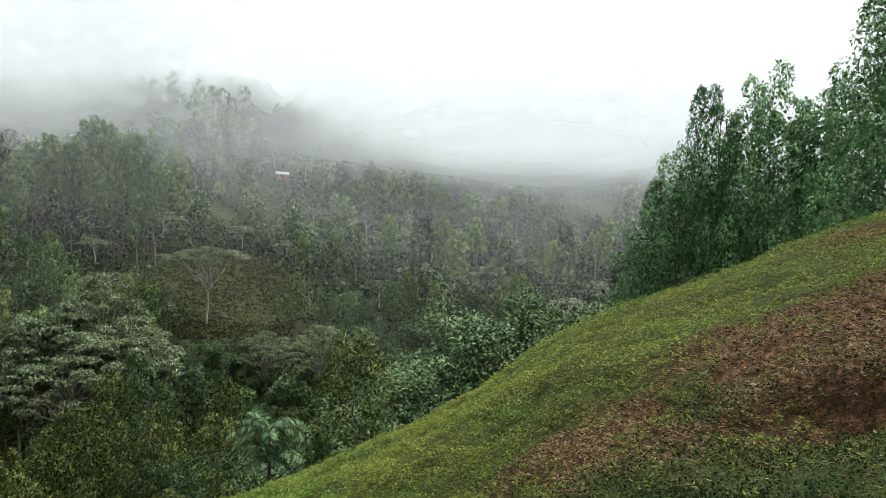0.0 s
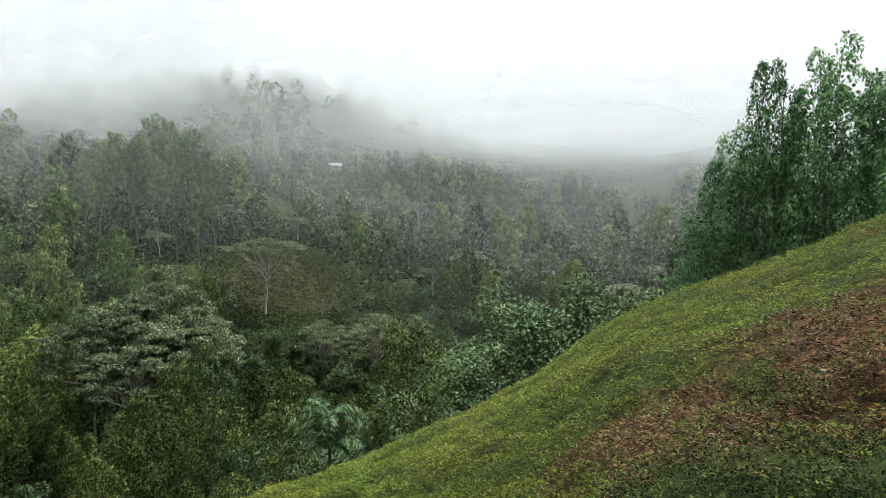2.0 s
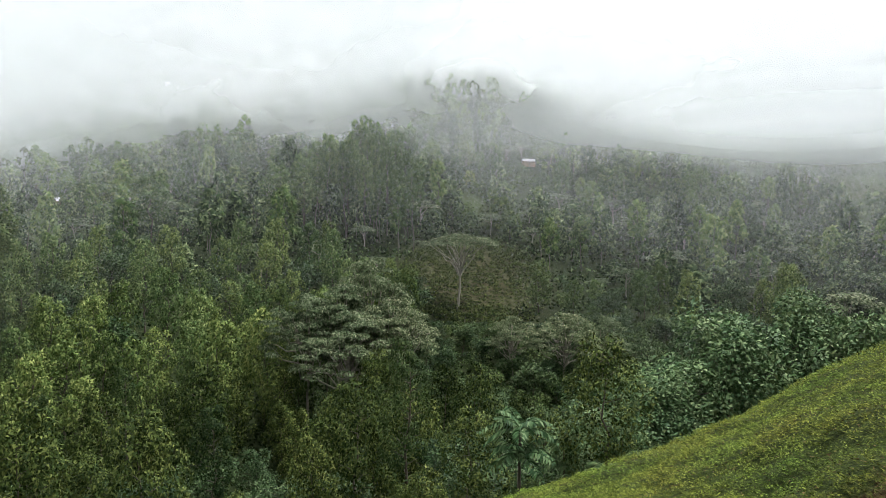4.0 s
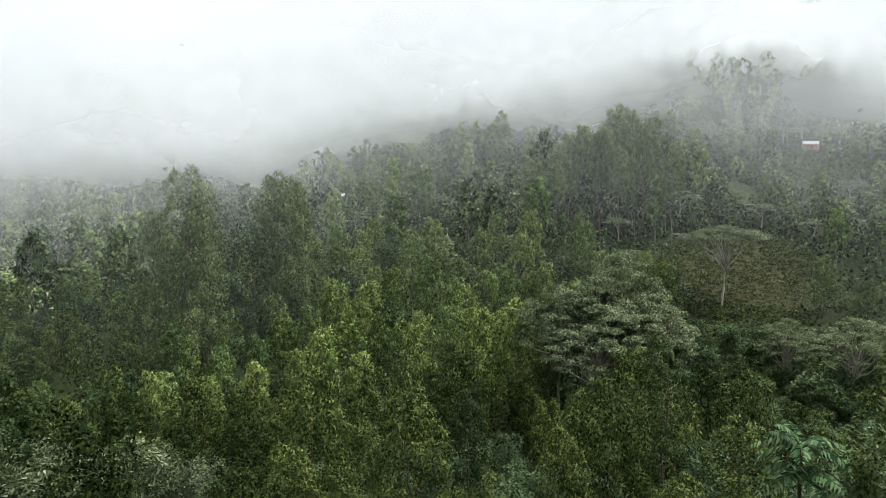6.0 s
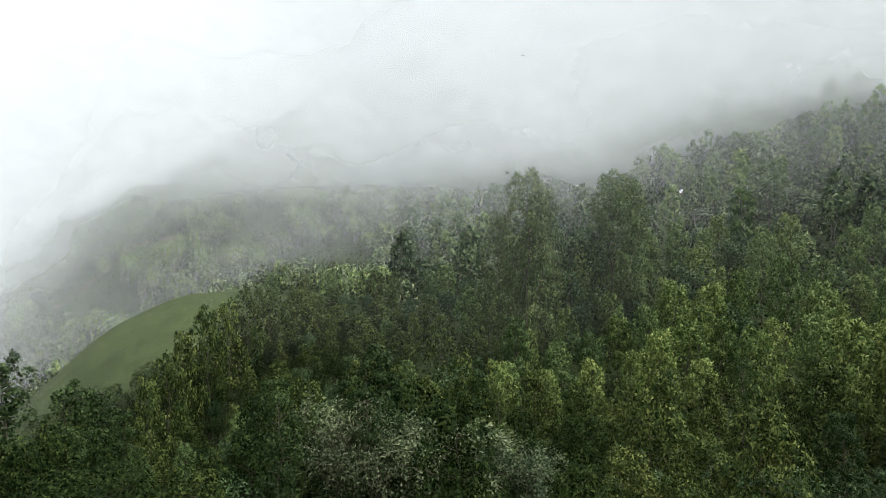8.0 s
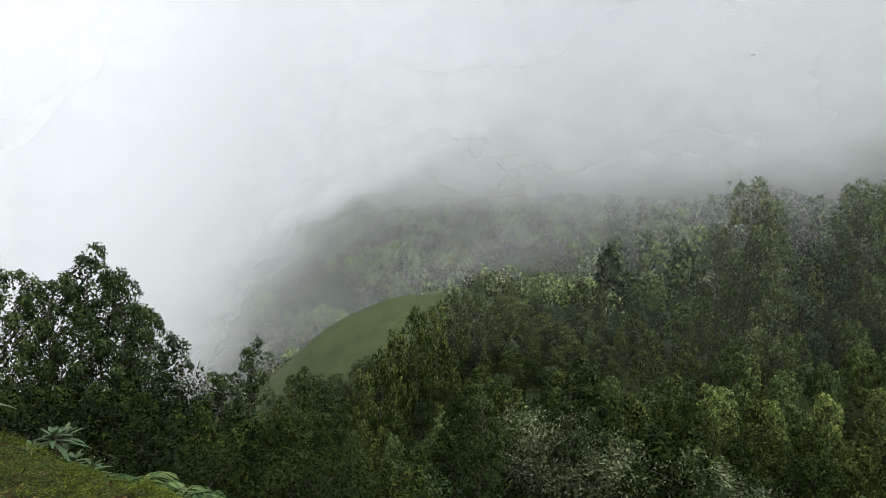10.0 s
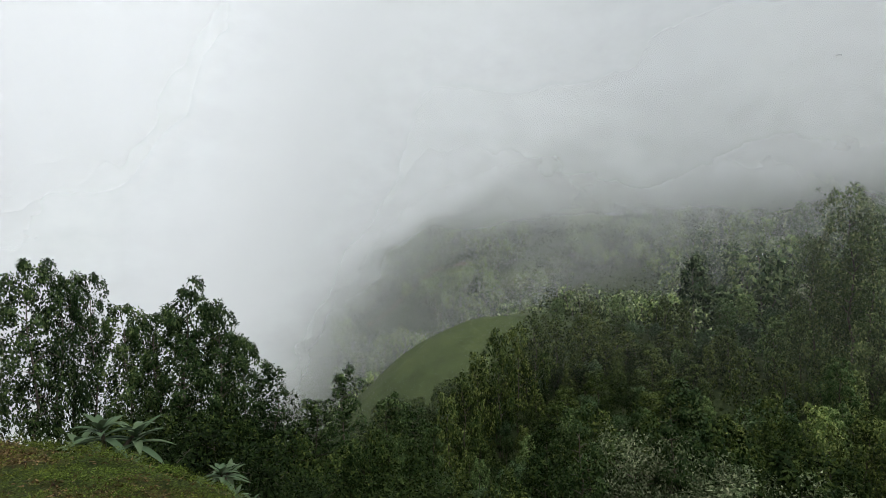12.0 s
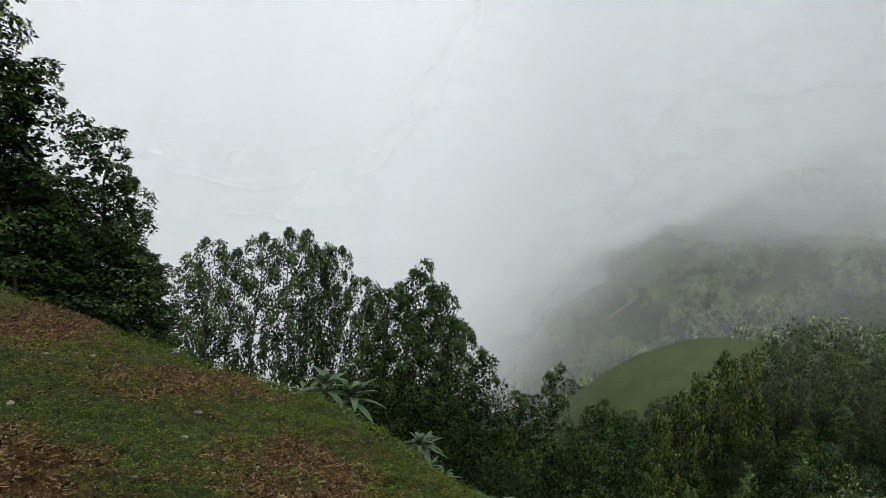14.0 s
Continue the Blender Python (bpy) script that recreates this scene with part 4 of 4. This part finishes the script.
# trees on the shoulder
for b, d, top, w in ((37.8, 128, 22.3, 1.2), (36.6, 130, 21.8, 1.1), (40.3, 126, 18.0, 1.0), (34.8, 132, 20.2, 1.1), (35.6, 134, 18.6, 1.0), (38.8, 124, 17.8, 0.9), (39.2, 133, 17.5, 1.2), (42.5, 122, 14.0, 1.2), (31.6, 150, 20, 1.2), (44.6, 118, 12.0, 1.2)):
    crown_to(P_EUCR[int(d) % 3], b, d, top, w)
for b, d, top, w in ((17.7, 147, 14.5, 1.2), (9.6, 150, 13.5, 1.3), (54.4, 120, 9.6, 1.3), (79.8, 150, 3.0, 1.2)):
    crown_to(P_EUCR[int(d) % 3], b, d, top, w)
# umbrella trees
for b, d, top, w in ((36.8, 66, -1.6, 0.85), (38.6, 62, -3.8, 1.05), (35.0, 61, -4.9, 0.85), (42.3, 62, -4.6, 0.8), (39.0, 58, -6.0, 0.9), (20.2, 72, -7.6, 0.75), (24.5, 74, -8.4, 0.6), (17.0, 76, -8.3, 0.6)):
    crown_to(P_UMB[int(d) % 2], b, d, top, w)
crown_to(P_FLAT[0], 29.3, 97, 0.3, 1.1)
# young feathery trees standing before them
for b, d, top, w in ((36.5, 45, -6.5, 1.15), (27.4, 42, -6.9, 1.05), (33.6, 40, -8.3, 0.95), (42.0, 28, -6.7, 0.7), (31.0, 34, -8.6, 0.75), (39.6, 38, -7.6, 0.95)):
    crown_to(P_WEEP[int(d) % 4], b, d, top, w)
# a stand of bare-stemmed eucalypts above the cleared plot
for k in range(14):
    b = 33.2 + 0.72 * k + 0.3 * math.sin(k * 5.1)
    crown_to(P_TALL[k % 3], b, 119 + (k * 7) % 13, 12.5 + 3.0 * math.sin((b - 32) * 0.30) + 4.0 * math.sin(k * 2.7), 0.75)

# the farmhouse on the near shoulder stands this far off
HOUSE_R = 181.0
# woods between the knoll and the far slope
taken = []


def open_ground(x, y):
    return clearing(x, y) > 0.3 or meadow_cover(x, y) > 0.25


# where only low trees grow: bearings, out to this distance, under this angle from the knoll
LOW_GROWTH = [(32, 44, 59, -8.8), (20.5, 32.6, 98, -8.3), (8, 20.5, 96, -7.3), (33, 40, 116, -2.9), (16, 20.5, 112, -4.5), (63, 80, 78, -4.2)]


def low_growth(b, r):
    """Height that the trees may reach here."""
    return min([1.6 + r * math.tan(radians(e)) for b0, b1, far, e in LOW_GROWTH if b0 < b < b1 and r < far], default=99.0)


def fill(b0, b1, r0, r1, step, choose, tries):
    n = 0
    for _ in range(tries):
        b, r = rng.uniform(b0, b1), math.sqrt(rng.uniform(r0 * r0, r1 * r1))
        x, y, z = at(b, r)
        if open_ground(x, y) or (abs(b - 23.4) < 1.5 and 150 < r < HOUSE_R + 4) or any((x - p) ** 2 + (y - q) ** 2 < step * step for p, q in taken):
            continue
        proto, s, tall = choose(b, r)
        room = (low_growth(b, r) - z) / (proto["top"] * tall)
        if room < 0.22:
            continue
        taken.append((x, y))
        s = min(s, room)
        plant(proto, x, y, z - 0.1, s, tall=tall)
        n += 1
    return n


def wood_mix(b, r):
    k = rng.random()
    low = 1.0 if b < 100 else 0.8
    # past this bearing trees take the copy with dimness painted into its leaves
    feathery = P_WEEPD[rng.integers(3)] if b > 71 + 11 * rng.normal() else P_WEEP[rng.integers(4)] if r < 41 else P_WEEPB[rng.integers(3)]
    if b < 30:
        return (P_BROAD[rng.integers(3)], rng.uniform(0.7, 1.05), rng.uniform(0.8, 1.1)) if k < 0.8 else (feathery, rng.uniform(0.6, 0.9), 1.0)
    if k < 0.68:
        return feathery, low * rng.uniform(0.7, 1.15), rng.uniform(0.85, 1.15)
    if k < 0.76:
        return P_EUC[rng.integers(3)], low * rng.uniform(0.5, 0.7), rng.uniform(0.9, 1.1)
    if k < 0.86:
        return P_BLUE[0], low * rng.uniform(0.6, 0.9), 1.1
    return P_BROAD[rng.integers(3)], low * rng.uniform(0.6, 1.0), 1.0


def wood_back(b, r):
    k = rng.random()
    low = 1.0 if b < 62 else 0.85 if b < 82 else 0.6
    if b < 33 and r < 96:
        return P_BROADM[rng.integers(2)], rng.uniform(0.6, 0.9), rng.uniform(0.7, 0.95)
    if k < 0.5:
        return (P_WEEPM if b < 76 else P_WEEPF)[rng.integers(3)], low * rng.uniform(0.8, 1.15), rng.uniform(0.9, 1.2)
    if k < 0.8:
        return P_EUCM[rng.integers(3)], low * rng.uniform(0.7, 0.95), rng.uniform(0.85, 1.1)
    return P_BROADM[rng.integers(2)], low * rng.uniform(0.8, 1.1), 1.1


fill(10, 118, 26, 58, 3.0, wood_mix, 1100)
fill(3, 110, 58, 104, 3.5, wood_back, 1300)

fill(4, 37, 52, 101, 1.9, lambda b, r: (P_SHRUB[rng.integers(3)], rng.uniform(0.6, 1.15), rng.uniform(0.8, 1.1)), 900)


def slope_mix(b, r):
    k = rng.random()
    if 24 < b < 31 and r < 165 and k < 0.5:
        return P_ROUND[2], rng.uniform(0.35, 0.6), rng.uniform(0.8, 1.0)
    if k < 0.45:
        return P_SLOPE[rng.integers(5)], rng.uniform(0.65, 1.15), rng.uniform(0.9, 1.2)
    if k < 0.84:
        return P_ROUND[rng.integers(3) if k < 0.56 else rng.integers(2)], rng.uniform(0.6, 1.1), rng.uniform(0.8, 1.1)
    return P_LAYER[rng.integers(2)], rng.uniform(0.7, 1.2), 1.0


fill(-12, 84, 104, 190, 3.7, slope_mix, 1900)
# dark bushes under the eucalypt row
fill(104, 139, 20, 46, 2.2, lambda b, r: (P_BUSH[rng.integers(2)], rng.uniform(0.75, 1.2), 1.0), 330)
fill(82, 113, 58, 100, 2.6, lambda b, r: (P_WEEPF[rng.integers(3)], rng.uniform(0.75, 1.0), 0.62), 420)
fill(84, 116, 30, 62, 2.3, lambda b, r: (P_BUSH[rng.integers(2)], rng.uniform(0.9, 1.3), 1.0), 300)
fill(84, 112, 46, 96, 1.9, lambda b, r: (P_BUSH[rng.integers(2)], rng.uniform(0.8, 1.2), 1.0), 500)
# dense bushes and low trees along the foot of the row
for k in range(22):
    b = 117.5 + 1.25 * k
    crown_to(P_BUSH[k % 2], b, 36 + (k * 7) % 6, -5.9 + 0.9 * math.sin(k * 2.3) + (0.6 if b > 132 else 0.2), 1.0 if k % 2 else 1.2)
# pale shrubs low down
for b, d, top, w in ((87.6, 28, -5.2, 0.8), (84.5, 28, -5.8, 0.6), (80.6, 25, -5.6, 0.9), (90, 30, -5.6, 0.7), (78.2, 26, -5.9, 0.6), (86, 26, -5.7, 0.5), (74, 25, -6.4, 0.6)):
    crown_to(P_PALE[0], b, d, top, w)

# glossy trees just below the bank
for b, d, top, w in ((4.6, 22, 0.1, 1.0), (1.6, 23, 0.1, 0.95), (7.4, 21, -0.5, 0.95), (-1.4, 24, 0.3, 0.85), (10.4, 20, -1.3, 0.9), (12.6, 19, -1.9, 0.8), (14.6, 18.5, -2.4, 0.75), (16.6, 17, -2.5, 0.65), (18.6, 16, -2.6, 0.6), (8.5, 25, -1.6, 0.9), (12, 24, -2.8, 0.9)):
    crown_to(P_GLOSSY[int(d) % 2], b, d, top, w)
# fern-leaved trees
P_FERN = fern_tree()
for b, d, top, w in ((23.9, 13, -1.45, 0.95), (20.6, 15.0, -2.4, 0.7), (15.8, 15, -2.1, 0.7)):
    crown_to(P_FERN, b, d, top, w)
# low bushes on the steep slope under the knoll
fill(15, 64, 14, 27, 1.9, lambda b, r: (P_BUSH[rng.integers(2)] if rng.random() < 0.7 else P_WEEP[rng.integers(4)], rng.uniform(0.4, 0.6), 0.9), 200)
fill(64, 106, 14, 27, 2.1, lambda b, r: (P_BUSH[rng.integers(2)] if rng.random() < 0.4 else P_WEEPD[rng.integers(3)], rng.uniform(0.45, 0.65), 0.95), 160)

# far woods, too many to count
def far_woods():
    stems, crowns = [], [[], [], [], []]
    for k in range(3300):
        b, r = rng.uniform(-22, 112), math.sqrt(rng.uniform(176 ** 2, 320 ** 2) if k < 2100 else rng.uniform(105 ** 2, 290 ** 2))
        if k >= 2100:
            b = rng.uniform(84, 114)
        x, y, z = at(b, r)
        if open_ground(x, y) or (abs(b - 23.4) < 1.5 and r > 150 and r < HOUSE_R + 4) or (b > 84 and r > 140 and wob(x, y, 17.0, 1.3) < -0.2):
            continue
        h = rng.uniform(6, 13) if b < 82 else rng.uniform(3.0, 5.5) if r < 180 else rng.uniform(4, 9)
        w = rng.uniform(1.3, 2.4) if b < 84 else rng.uniform(1.6, 2.8)
        o = np.array([x, y, z])
        stem = bent(o, o + [rng.normal() * 0.4, rng.normal() * 0.4, h], 4, 0, 0.01)
        stems.append(tube(stem, np.linspace(0.13, 0.03, 4), 4))
        p, d, _ = clumps(150 if r < 230 else 90, h, rng.uniform(0.2, 0.5), w, 11, 0.75, 0.46)
        crowns[min(3, int(rng.random() * 3.4))].append(shell_leaves(p + o, d, 0.85 if b < 84 else 0.6, 0.55 if b < 84 else 0.36, far=True))
    e = new("distant_woods")
    v, f = join(stems)
    mesh_ob("trunk", v, f, M_GREYBARK, e)
    for part_list, m, lab in zip(crowns, (M_FAR, M_SLOPE, M_WEEP, M_UMB), ("light green crowns", "dull green crowns", "dark green crowns", "pale grey-green crowns")):
        v, f = join(part_list)
        mesh_ob("crown", v, f, m, e, label=lab)
    tagged(e, "hazy woods of slender trees on the far slopes", "woods", kind="stuff")


far_woods()


def hillside_shrubs():
    """Low growth between the trees of the misty slope."""
    tufts_of = [[], [], []]
    for k in range(4200):
        b, r = rng.uniform(-12, 84), math.sqrt(rng.uniform(97 ** 2, 205 ** 2))
        x, y, z = at(b, r)
        if clearing(x, y) > 0.3 or (meadow_cover(x, y) > 0.4 and rng.random() < 0.7):
            continue
        m, w = 20, rng.uniform(0.5, 1.3)
        d = unit(rng.normal(size=(m, 3)) + [0, 0, 0.5])
        pale = 24 < b < 31 and 130 < r < 170
        tufts_of[2 if pale and rng.random() < 0.6 else k % 2].append(shell_leaves(np.array([x, y, z + 0.35 * w]) + d * [w, w, 0.8 * w], d, 0.55, 0.38, far=True))
    e = new("hillside_shrubs")
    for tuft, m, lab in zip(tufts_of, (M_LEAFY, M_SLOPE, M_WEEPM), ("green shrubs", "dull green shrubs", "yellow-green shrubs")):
        v, f = join(tuft)
        mesh_ob("foliage", v, f, m, e, label=lab)
    tagged(e, "leafy shrubs covering the ground of the misty slope", "shrubs", kind="stuff")


hillside_shrubs()


def crop_rows():
    """Rows of small bushes on the cleared plot."""
    parts = []
    for k in range(3600):
        b, r = rng.uniform(20, 36), 88 + 1.5 * rng.integers(0, 29) + rng.normal() * 0.2
        x, y, z = at(b, r)
        if clearing(x, y) < 0.3:
            continue
        m, w = 16, rng.uniform(0.25, 0.5)
        d = unit(rng.normal(size=(m, 3)) + [0, 0, 0.6])
        parts.append(shell_leaves(np.array([x, y, z + 0.12]) + d * [w, w, 0.35], d, 0.30, 0.20, far=True))
    v, f = join(parts)
    tagged(mesh_ob("crop_bushes", v, f, M_WEEP), "rows of small dark bushes on a cleared plot", "crop", kind="stuff")


crop_rows()


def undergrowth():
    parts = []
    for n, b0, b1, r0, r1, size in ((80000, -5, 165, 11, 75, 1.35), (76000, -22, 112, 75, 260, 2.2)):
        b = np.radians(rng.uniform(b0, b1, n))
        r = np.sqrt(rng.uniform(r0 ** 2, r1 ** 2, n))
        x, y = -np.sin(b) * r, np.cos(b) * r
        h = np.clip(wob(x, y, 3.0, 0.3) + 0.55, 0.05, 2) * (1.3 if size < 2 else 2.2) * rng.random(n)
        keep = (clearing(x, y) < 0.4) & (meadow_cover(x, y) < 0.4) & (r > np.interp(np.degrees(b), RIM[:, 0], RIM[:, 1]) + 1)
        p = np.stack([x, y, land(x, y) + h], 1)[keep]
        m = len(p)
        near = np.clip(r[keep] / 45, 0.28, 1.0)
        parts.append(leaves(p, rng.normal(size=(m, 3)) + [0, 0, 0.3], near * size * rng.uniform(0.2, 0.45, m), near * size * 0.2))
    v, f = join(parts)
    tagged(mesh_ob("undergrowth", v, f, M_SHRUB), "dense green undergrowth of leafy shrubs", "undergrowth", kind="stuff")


undergrowth()


def knoll_points(n, pad=1.6, near=1.7):
    k = rng.random(n)
    b = np.where(k < 0.47, rng.uniform(-32, 33, n), np.where(k < 0.85, rng.uniform(106, 160, n), rng.uniform(-180, 180, n))) + 3.0 * rng.normal(size=n)
    b = (b + 180) % 360 - 180
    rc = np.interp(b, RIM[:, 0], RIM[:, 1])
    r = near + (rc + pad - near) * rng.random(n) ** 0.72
    a = np.radians(b)
    x, y = -np.sin(a) * r, np.cos(a) * r
    return x, y, land(x, y), soil_cover(x, y)


def hummock(x, y):
    """Cushions of the creeping cover, a hand to a forearm wide."""
    return np.clip(0.5 * wob(x, y, 0.19, 3.0) + 0.55 * wob(x, y, 0.06, 1.1) + 0.35, 0, 1.2)


def turf():
    n, q = 230000, 5
    x, y, z, bare = knoll_points(n)
    lush = np.clip(0.75 + 0.5 * wob(x, y, 0.5, 5.0) + 0.35 * wob(x, y, 0.17, 2.0), 0.2, 1.2)
    mound = hummock(x, y)
    # bright turf is thinned before the bank so that the ground there looks shaded
    foot = np.clip((4.5 - np.hypot(x, y)) / 0.7, 0, 1) * (bearing_of(x, y) < 0) * (bearing_of(x, y) > -40)
    keep = rng.random(n) > np.maximum(np.maximum(bare * np.where(wob(x, y, 0.22, 6.0) > 0.25, 0.62, 0.95), 0.6 * (1 - lush)), foot * 0.88)
    keep &= rng.random(n) < np.clip(0.12 + 1.5 * mound, 0.12, 1)
    c, tall = np.repeat(np.stack([x, y, z + 0.075 * mound], 1)[keep], q, 0), np.repeat(lush[keep], q)
    m = len(c)
    fine = np.where(c[:, 1] < 0, 0.62, 1.0)
    a = rng.uniform(0, 6.283, m)
    d = np.stack([np.cos(a), np.sin(a), rng.uniform(-0.1, 0.7, m)], 1)
    p = c + d * 0.03 * rng.random((m, 1)) + np.stack([np.zeros(m), np.zeros(m), 0.004 + 0.026 * tall * rng.random(m)], 1)
    long, wide = rng.uniform(0.013, 0.032, m) * (0.7 + 0.4 * tall) * fine, rng.uniform(0.008, 0.016, m) * fine
    # blades towards the crest get the leaf with sunlight painted into it
    lighter = (np.hypot(c[:, 0], c[:, 1]) > 6.3 + 1.2 * wob(c[:, 0], c[:, 1], 0.8, 2.0) + 0.5 * rng.normal(size=m)) & (c[:, 1] > 0)
    for way, mat, lab in ((~lighter, M_TURF, "short green turf of creeping broad-leaved plants"), (lighter, M_CREST, "yellow-green turf along the crest of the bank, brightened as if sunlit")):
        v, f = chips(p[way], d[way], long[way], wide[way], facing(int(way.sum()), 0.4), facing(int(way.sum()), 0.3), 0.45)
        tagged(mesh_ob("turf", v, f, mat), lab, "grass", kind="stuff")


def weeds():
    """Taller herbs at the foot of the bare bank and in its hollows, darkened to stand in for the shade there."""
    n = 110000
    b, r = np.radians(rng.uniform(-36, 6, n)), rng.uniform(1.8, 6.8, n)
    x, y = -np.sin(b) * r, np.cos(b) * r
    m = np.clip(1.0 - (r - 3.3) / 0.6, 0, 0.9) + 0.7 * blob(x, y, 3.0, 6.4, 0.3, 0.25) + 0.6 * blob(x, y, 0.95, 4.5, 0.22, 0.45) + 0.6 * blob(x, y, 1.15, 3.8, 0.4, 0.25) + 0.9 * blob(x, y, 1.85, 4.45, 0.7, 0.09) + 0.45 * blob(x, y, 1.75, 3.95, 0.8, 0.35)
    keep = rng.random(n) < m * np.clip(0.6 + 0.6 * wob(x, y, 0.33, 4.0), 0.1, 1)
    k = int(keep.sum())
    p = np.stack([x, y, land(x, y) + rng.random(n) * 0.07], 1)[keep]
    v, f = leaves(p, rng.normal(size=(k, 3)) * [1, 1, 0.5] + [0, 0, 0.45], rng.uniform(0.014, 0.032, k), rng.uniform(0.007, 0.014, k), 0.3, facing(k, 0.6))
    tagged(mesh_ob("weeds", v, f, M_WEED), "low green weeds at the foot of a bare bank, darkened as if shaded", "weeds", kind="stuff")


def litter():
    n = 420000
    x, y, z, bare = knoll_points(n, 1.0)
    keep = rng.random(n) < bare * 0.95 + 0.07
    m = int(keep.sum())
    p = np.stack([x, y, z + 0.004], 1)[keep]
    v, f = chips(p, rng.normal(size=(m, 3)) * [1, 1, 0.22] + [0, 0, 0.12], rng.uniform(0.018, 0.055, m), rng.uniform(0.006, 0.016, m), facing(m, 0.5), facing(m, 0.3), 0.4)
    tagged(mesh_ob("dry_litter", v, f, M_DRY), "dry brown stalks and leaf litter strewn over bare earth", "litter", kind="stuff")


def clods():
    """Crumbs of earth lying on the bare patches."""
    bm = bmesh.new()
    bmesh.ops.create_icosphere(bm, subdivisions=1, radius=1)
    base_v, base_f = np.array([v.co[:] for v in bm.verts]), np.array([[v.index for v in f.verts] for f in bm.faces])
    bm.free()
    n = 5200
    x, y, z, bare = knoll_points(n, 0.5)
    parts = []
    for px, py, pz, q in zip(x, y, z, bare):
        if rng.random() < q:
            size = 0.006 + 0.02 * rng.random() ** 3
            parts.append((base_v * rng.uniform(0.6, 1.2, 3) * (1 + 0.25 * rng.normal(size=(len(base_v), 1))) * size + [px, py, pz + size * 0.3], base_f))
    v, f = join(parts)
    tagged(mesh_ob("earth_clods", v, f, M_EARTH), "crumbled reddish-brown clods of bare earth", "earth", kind="stuff")


def earth_mat():
    m, nt, b = mat_new("clod_earth")
    geo = nt.nodes.new("ShaderNodeNewGeometry")
    nt.links.new(ramp(nt, geo.outputs["Random Per Island"], [(0.0, (0.02, 0.011, 0.005)), (0.7, (0.05, 0.028, 0.012)), (1.0, (0.10, 0.062, 0.03))]), b.inputs["Base Color"])
    b.inputs["Roughness"].default_value = 0.95
    bump(nt, b, noise_tex(nt, 60, 4), 0.5, 0.01)
    return m


M_EARTH = earth_mat()
turf()
weeds()
litter()
clods()


# ---------------------------------------------------------------- plants and stones on the knoll
ROSETTE = rosette_plant()
for b, d, s, turn in ((132.2, 8.7, 0.85, 20), (130.6, 9.2, 0.62, 150), (125.0, 7.4, 0.46, 70), (124.0, 7.8, 0.4, 250)):
    x, y, z = at(b, d)
    plant(ROSETTE, x, y, z - 0.02, s, turn)
FERN = fern_clump()
for b, d, s in ((108, 4.7, 0.9), (111, 4.9, 0.9), (114, 5.2, 1.0), (117, 5.6, 1.0), (119.5, 6.0, 1.1), (121, 6.4, 1.0), (122.6, 6.9, 0.9), (105, 4.6, 0.7), (10.5, 10.6, 0.8), (13.4, 10.0, 0.9), (17.0, 9.6, 0.8)):
    x, y, z = at(b, d)
    plant(FERN, x, y, z - 0.02, s)
PEBBLE = stone()
for b, d, s in ((140.4, 6.0, 0.5), (146.3, 4.2, 0.4), (143.2, 4.6, 0.3), (141.0, 5.5, 0.45), (151, 5.6, 0.5), (150, 6.6, 0.4), (147.5, 7.0, 0.5), (136, 5.0, 0.3), (-15.6, 5.0, 0.5), (-12.0, 5.4, 0.35), (-20.5, 6.0, 0.4), (-4, 4.8, 0.35)):
    x, y, z = at(b, d)
    plant(PEBBLE, x, y, z + 0.01, s)

# ---------------------------------------------------------------- farmhouses far off
HOUSE = farmhouse()
for b, d, s, turn in ((23.4, HOUSE_R, 0.45, 38), (60.6, 166, 0.5, 100), (79.7, 170, 0.9, 120), (113.4, 300, 1.0, 140), (111.8, 320, 1.0, 120)):
    x, y, z = at(b, d)
    plant(HOUSE, x, y, z + 0.5, s, turn)


def hedges():
    """Field hedges and thickets on the far hillside."""
    parts = []
    for b0, b1, r0, r1, bend in ((88, 99, 150, 176, 8), (99, 112, 190, 182, -6), (92, 104, 214, 236, 10), (86, 96, 196, 210, -5), (101, 110, 258, 244, 6)):
        for t in np.linspace(0, 1, 60):
            if rng.random() < 0.25:
                continue
            x, y, z = at(b0 + (b1 - b0) * t, r0 + (r1 - r0) * t + bend * math.sin(3.1 * t) + rng.normal() * 0.7)
            m, h = 60, rng.uniform(0.9, 2.6) * (1.8 if rng.random() < 0.12 else 1)
            d = unit(rng.normal(size=(m, 3)) + [0, 0, 0.4])
            parts.append(shell_leaves(np.array([x, y, z + h * 0.45]) + d * [h * 0.7, h * 0.7, h * 0.6], d, 0.6, 0.42, far=True))
    v, f = join(parts)
    tagged(mesh_ob("hedges", v, f, M_SHRUB), "dark hedges and thickets between hazy hillside fields", "hedge", kind="stuff")


hedges()


def dirt_track():
    n = 26
    b = np.radians(np.linspace(102, 111, n))
    r = 232 + 8 * np.sin(np.linspace(0, 5, n))
    rows = []
    for off in (-1.2, 1.2):
        x, y = -np.sin(b) * (r + off), np.cos(b) * (r + off)
        rows.append(np.stack([x, y, land(x, y) + 0.25], 1))
    v = np.concatenate(rows)
    i = np.arange(n - 1)
    f = np.stack([i, i + 1, i + 1 + n, i + n], 1)
    tagged(mesh_ob("road", v, f, M_TRACK), "pale dirt track across the far hillside", "road", kind="structure")


dirt_track()
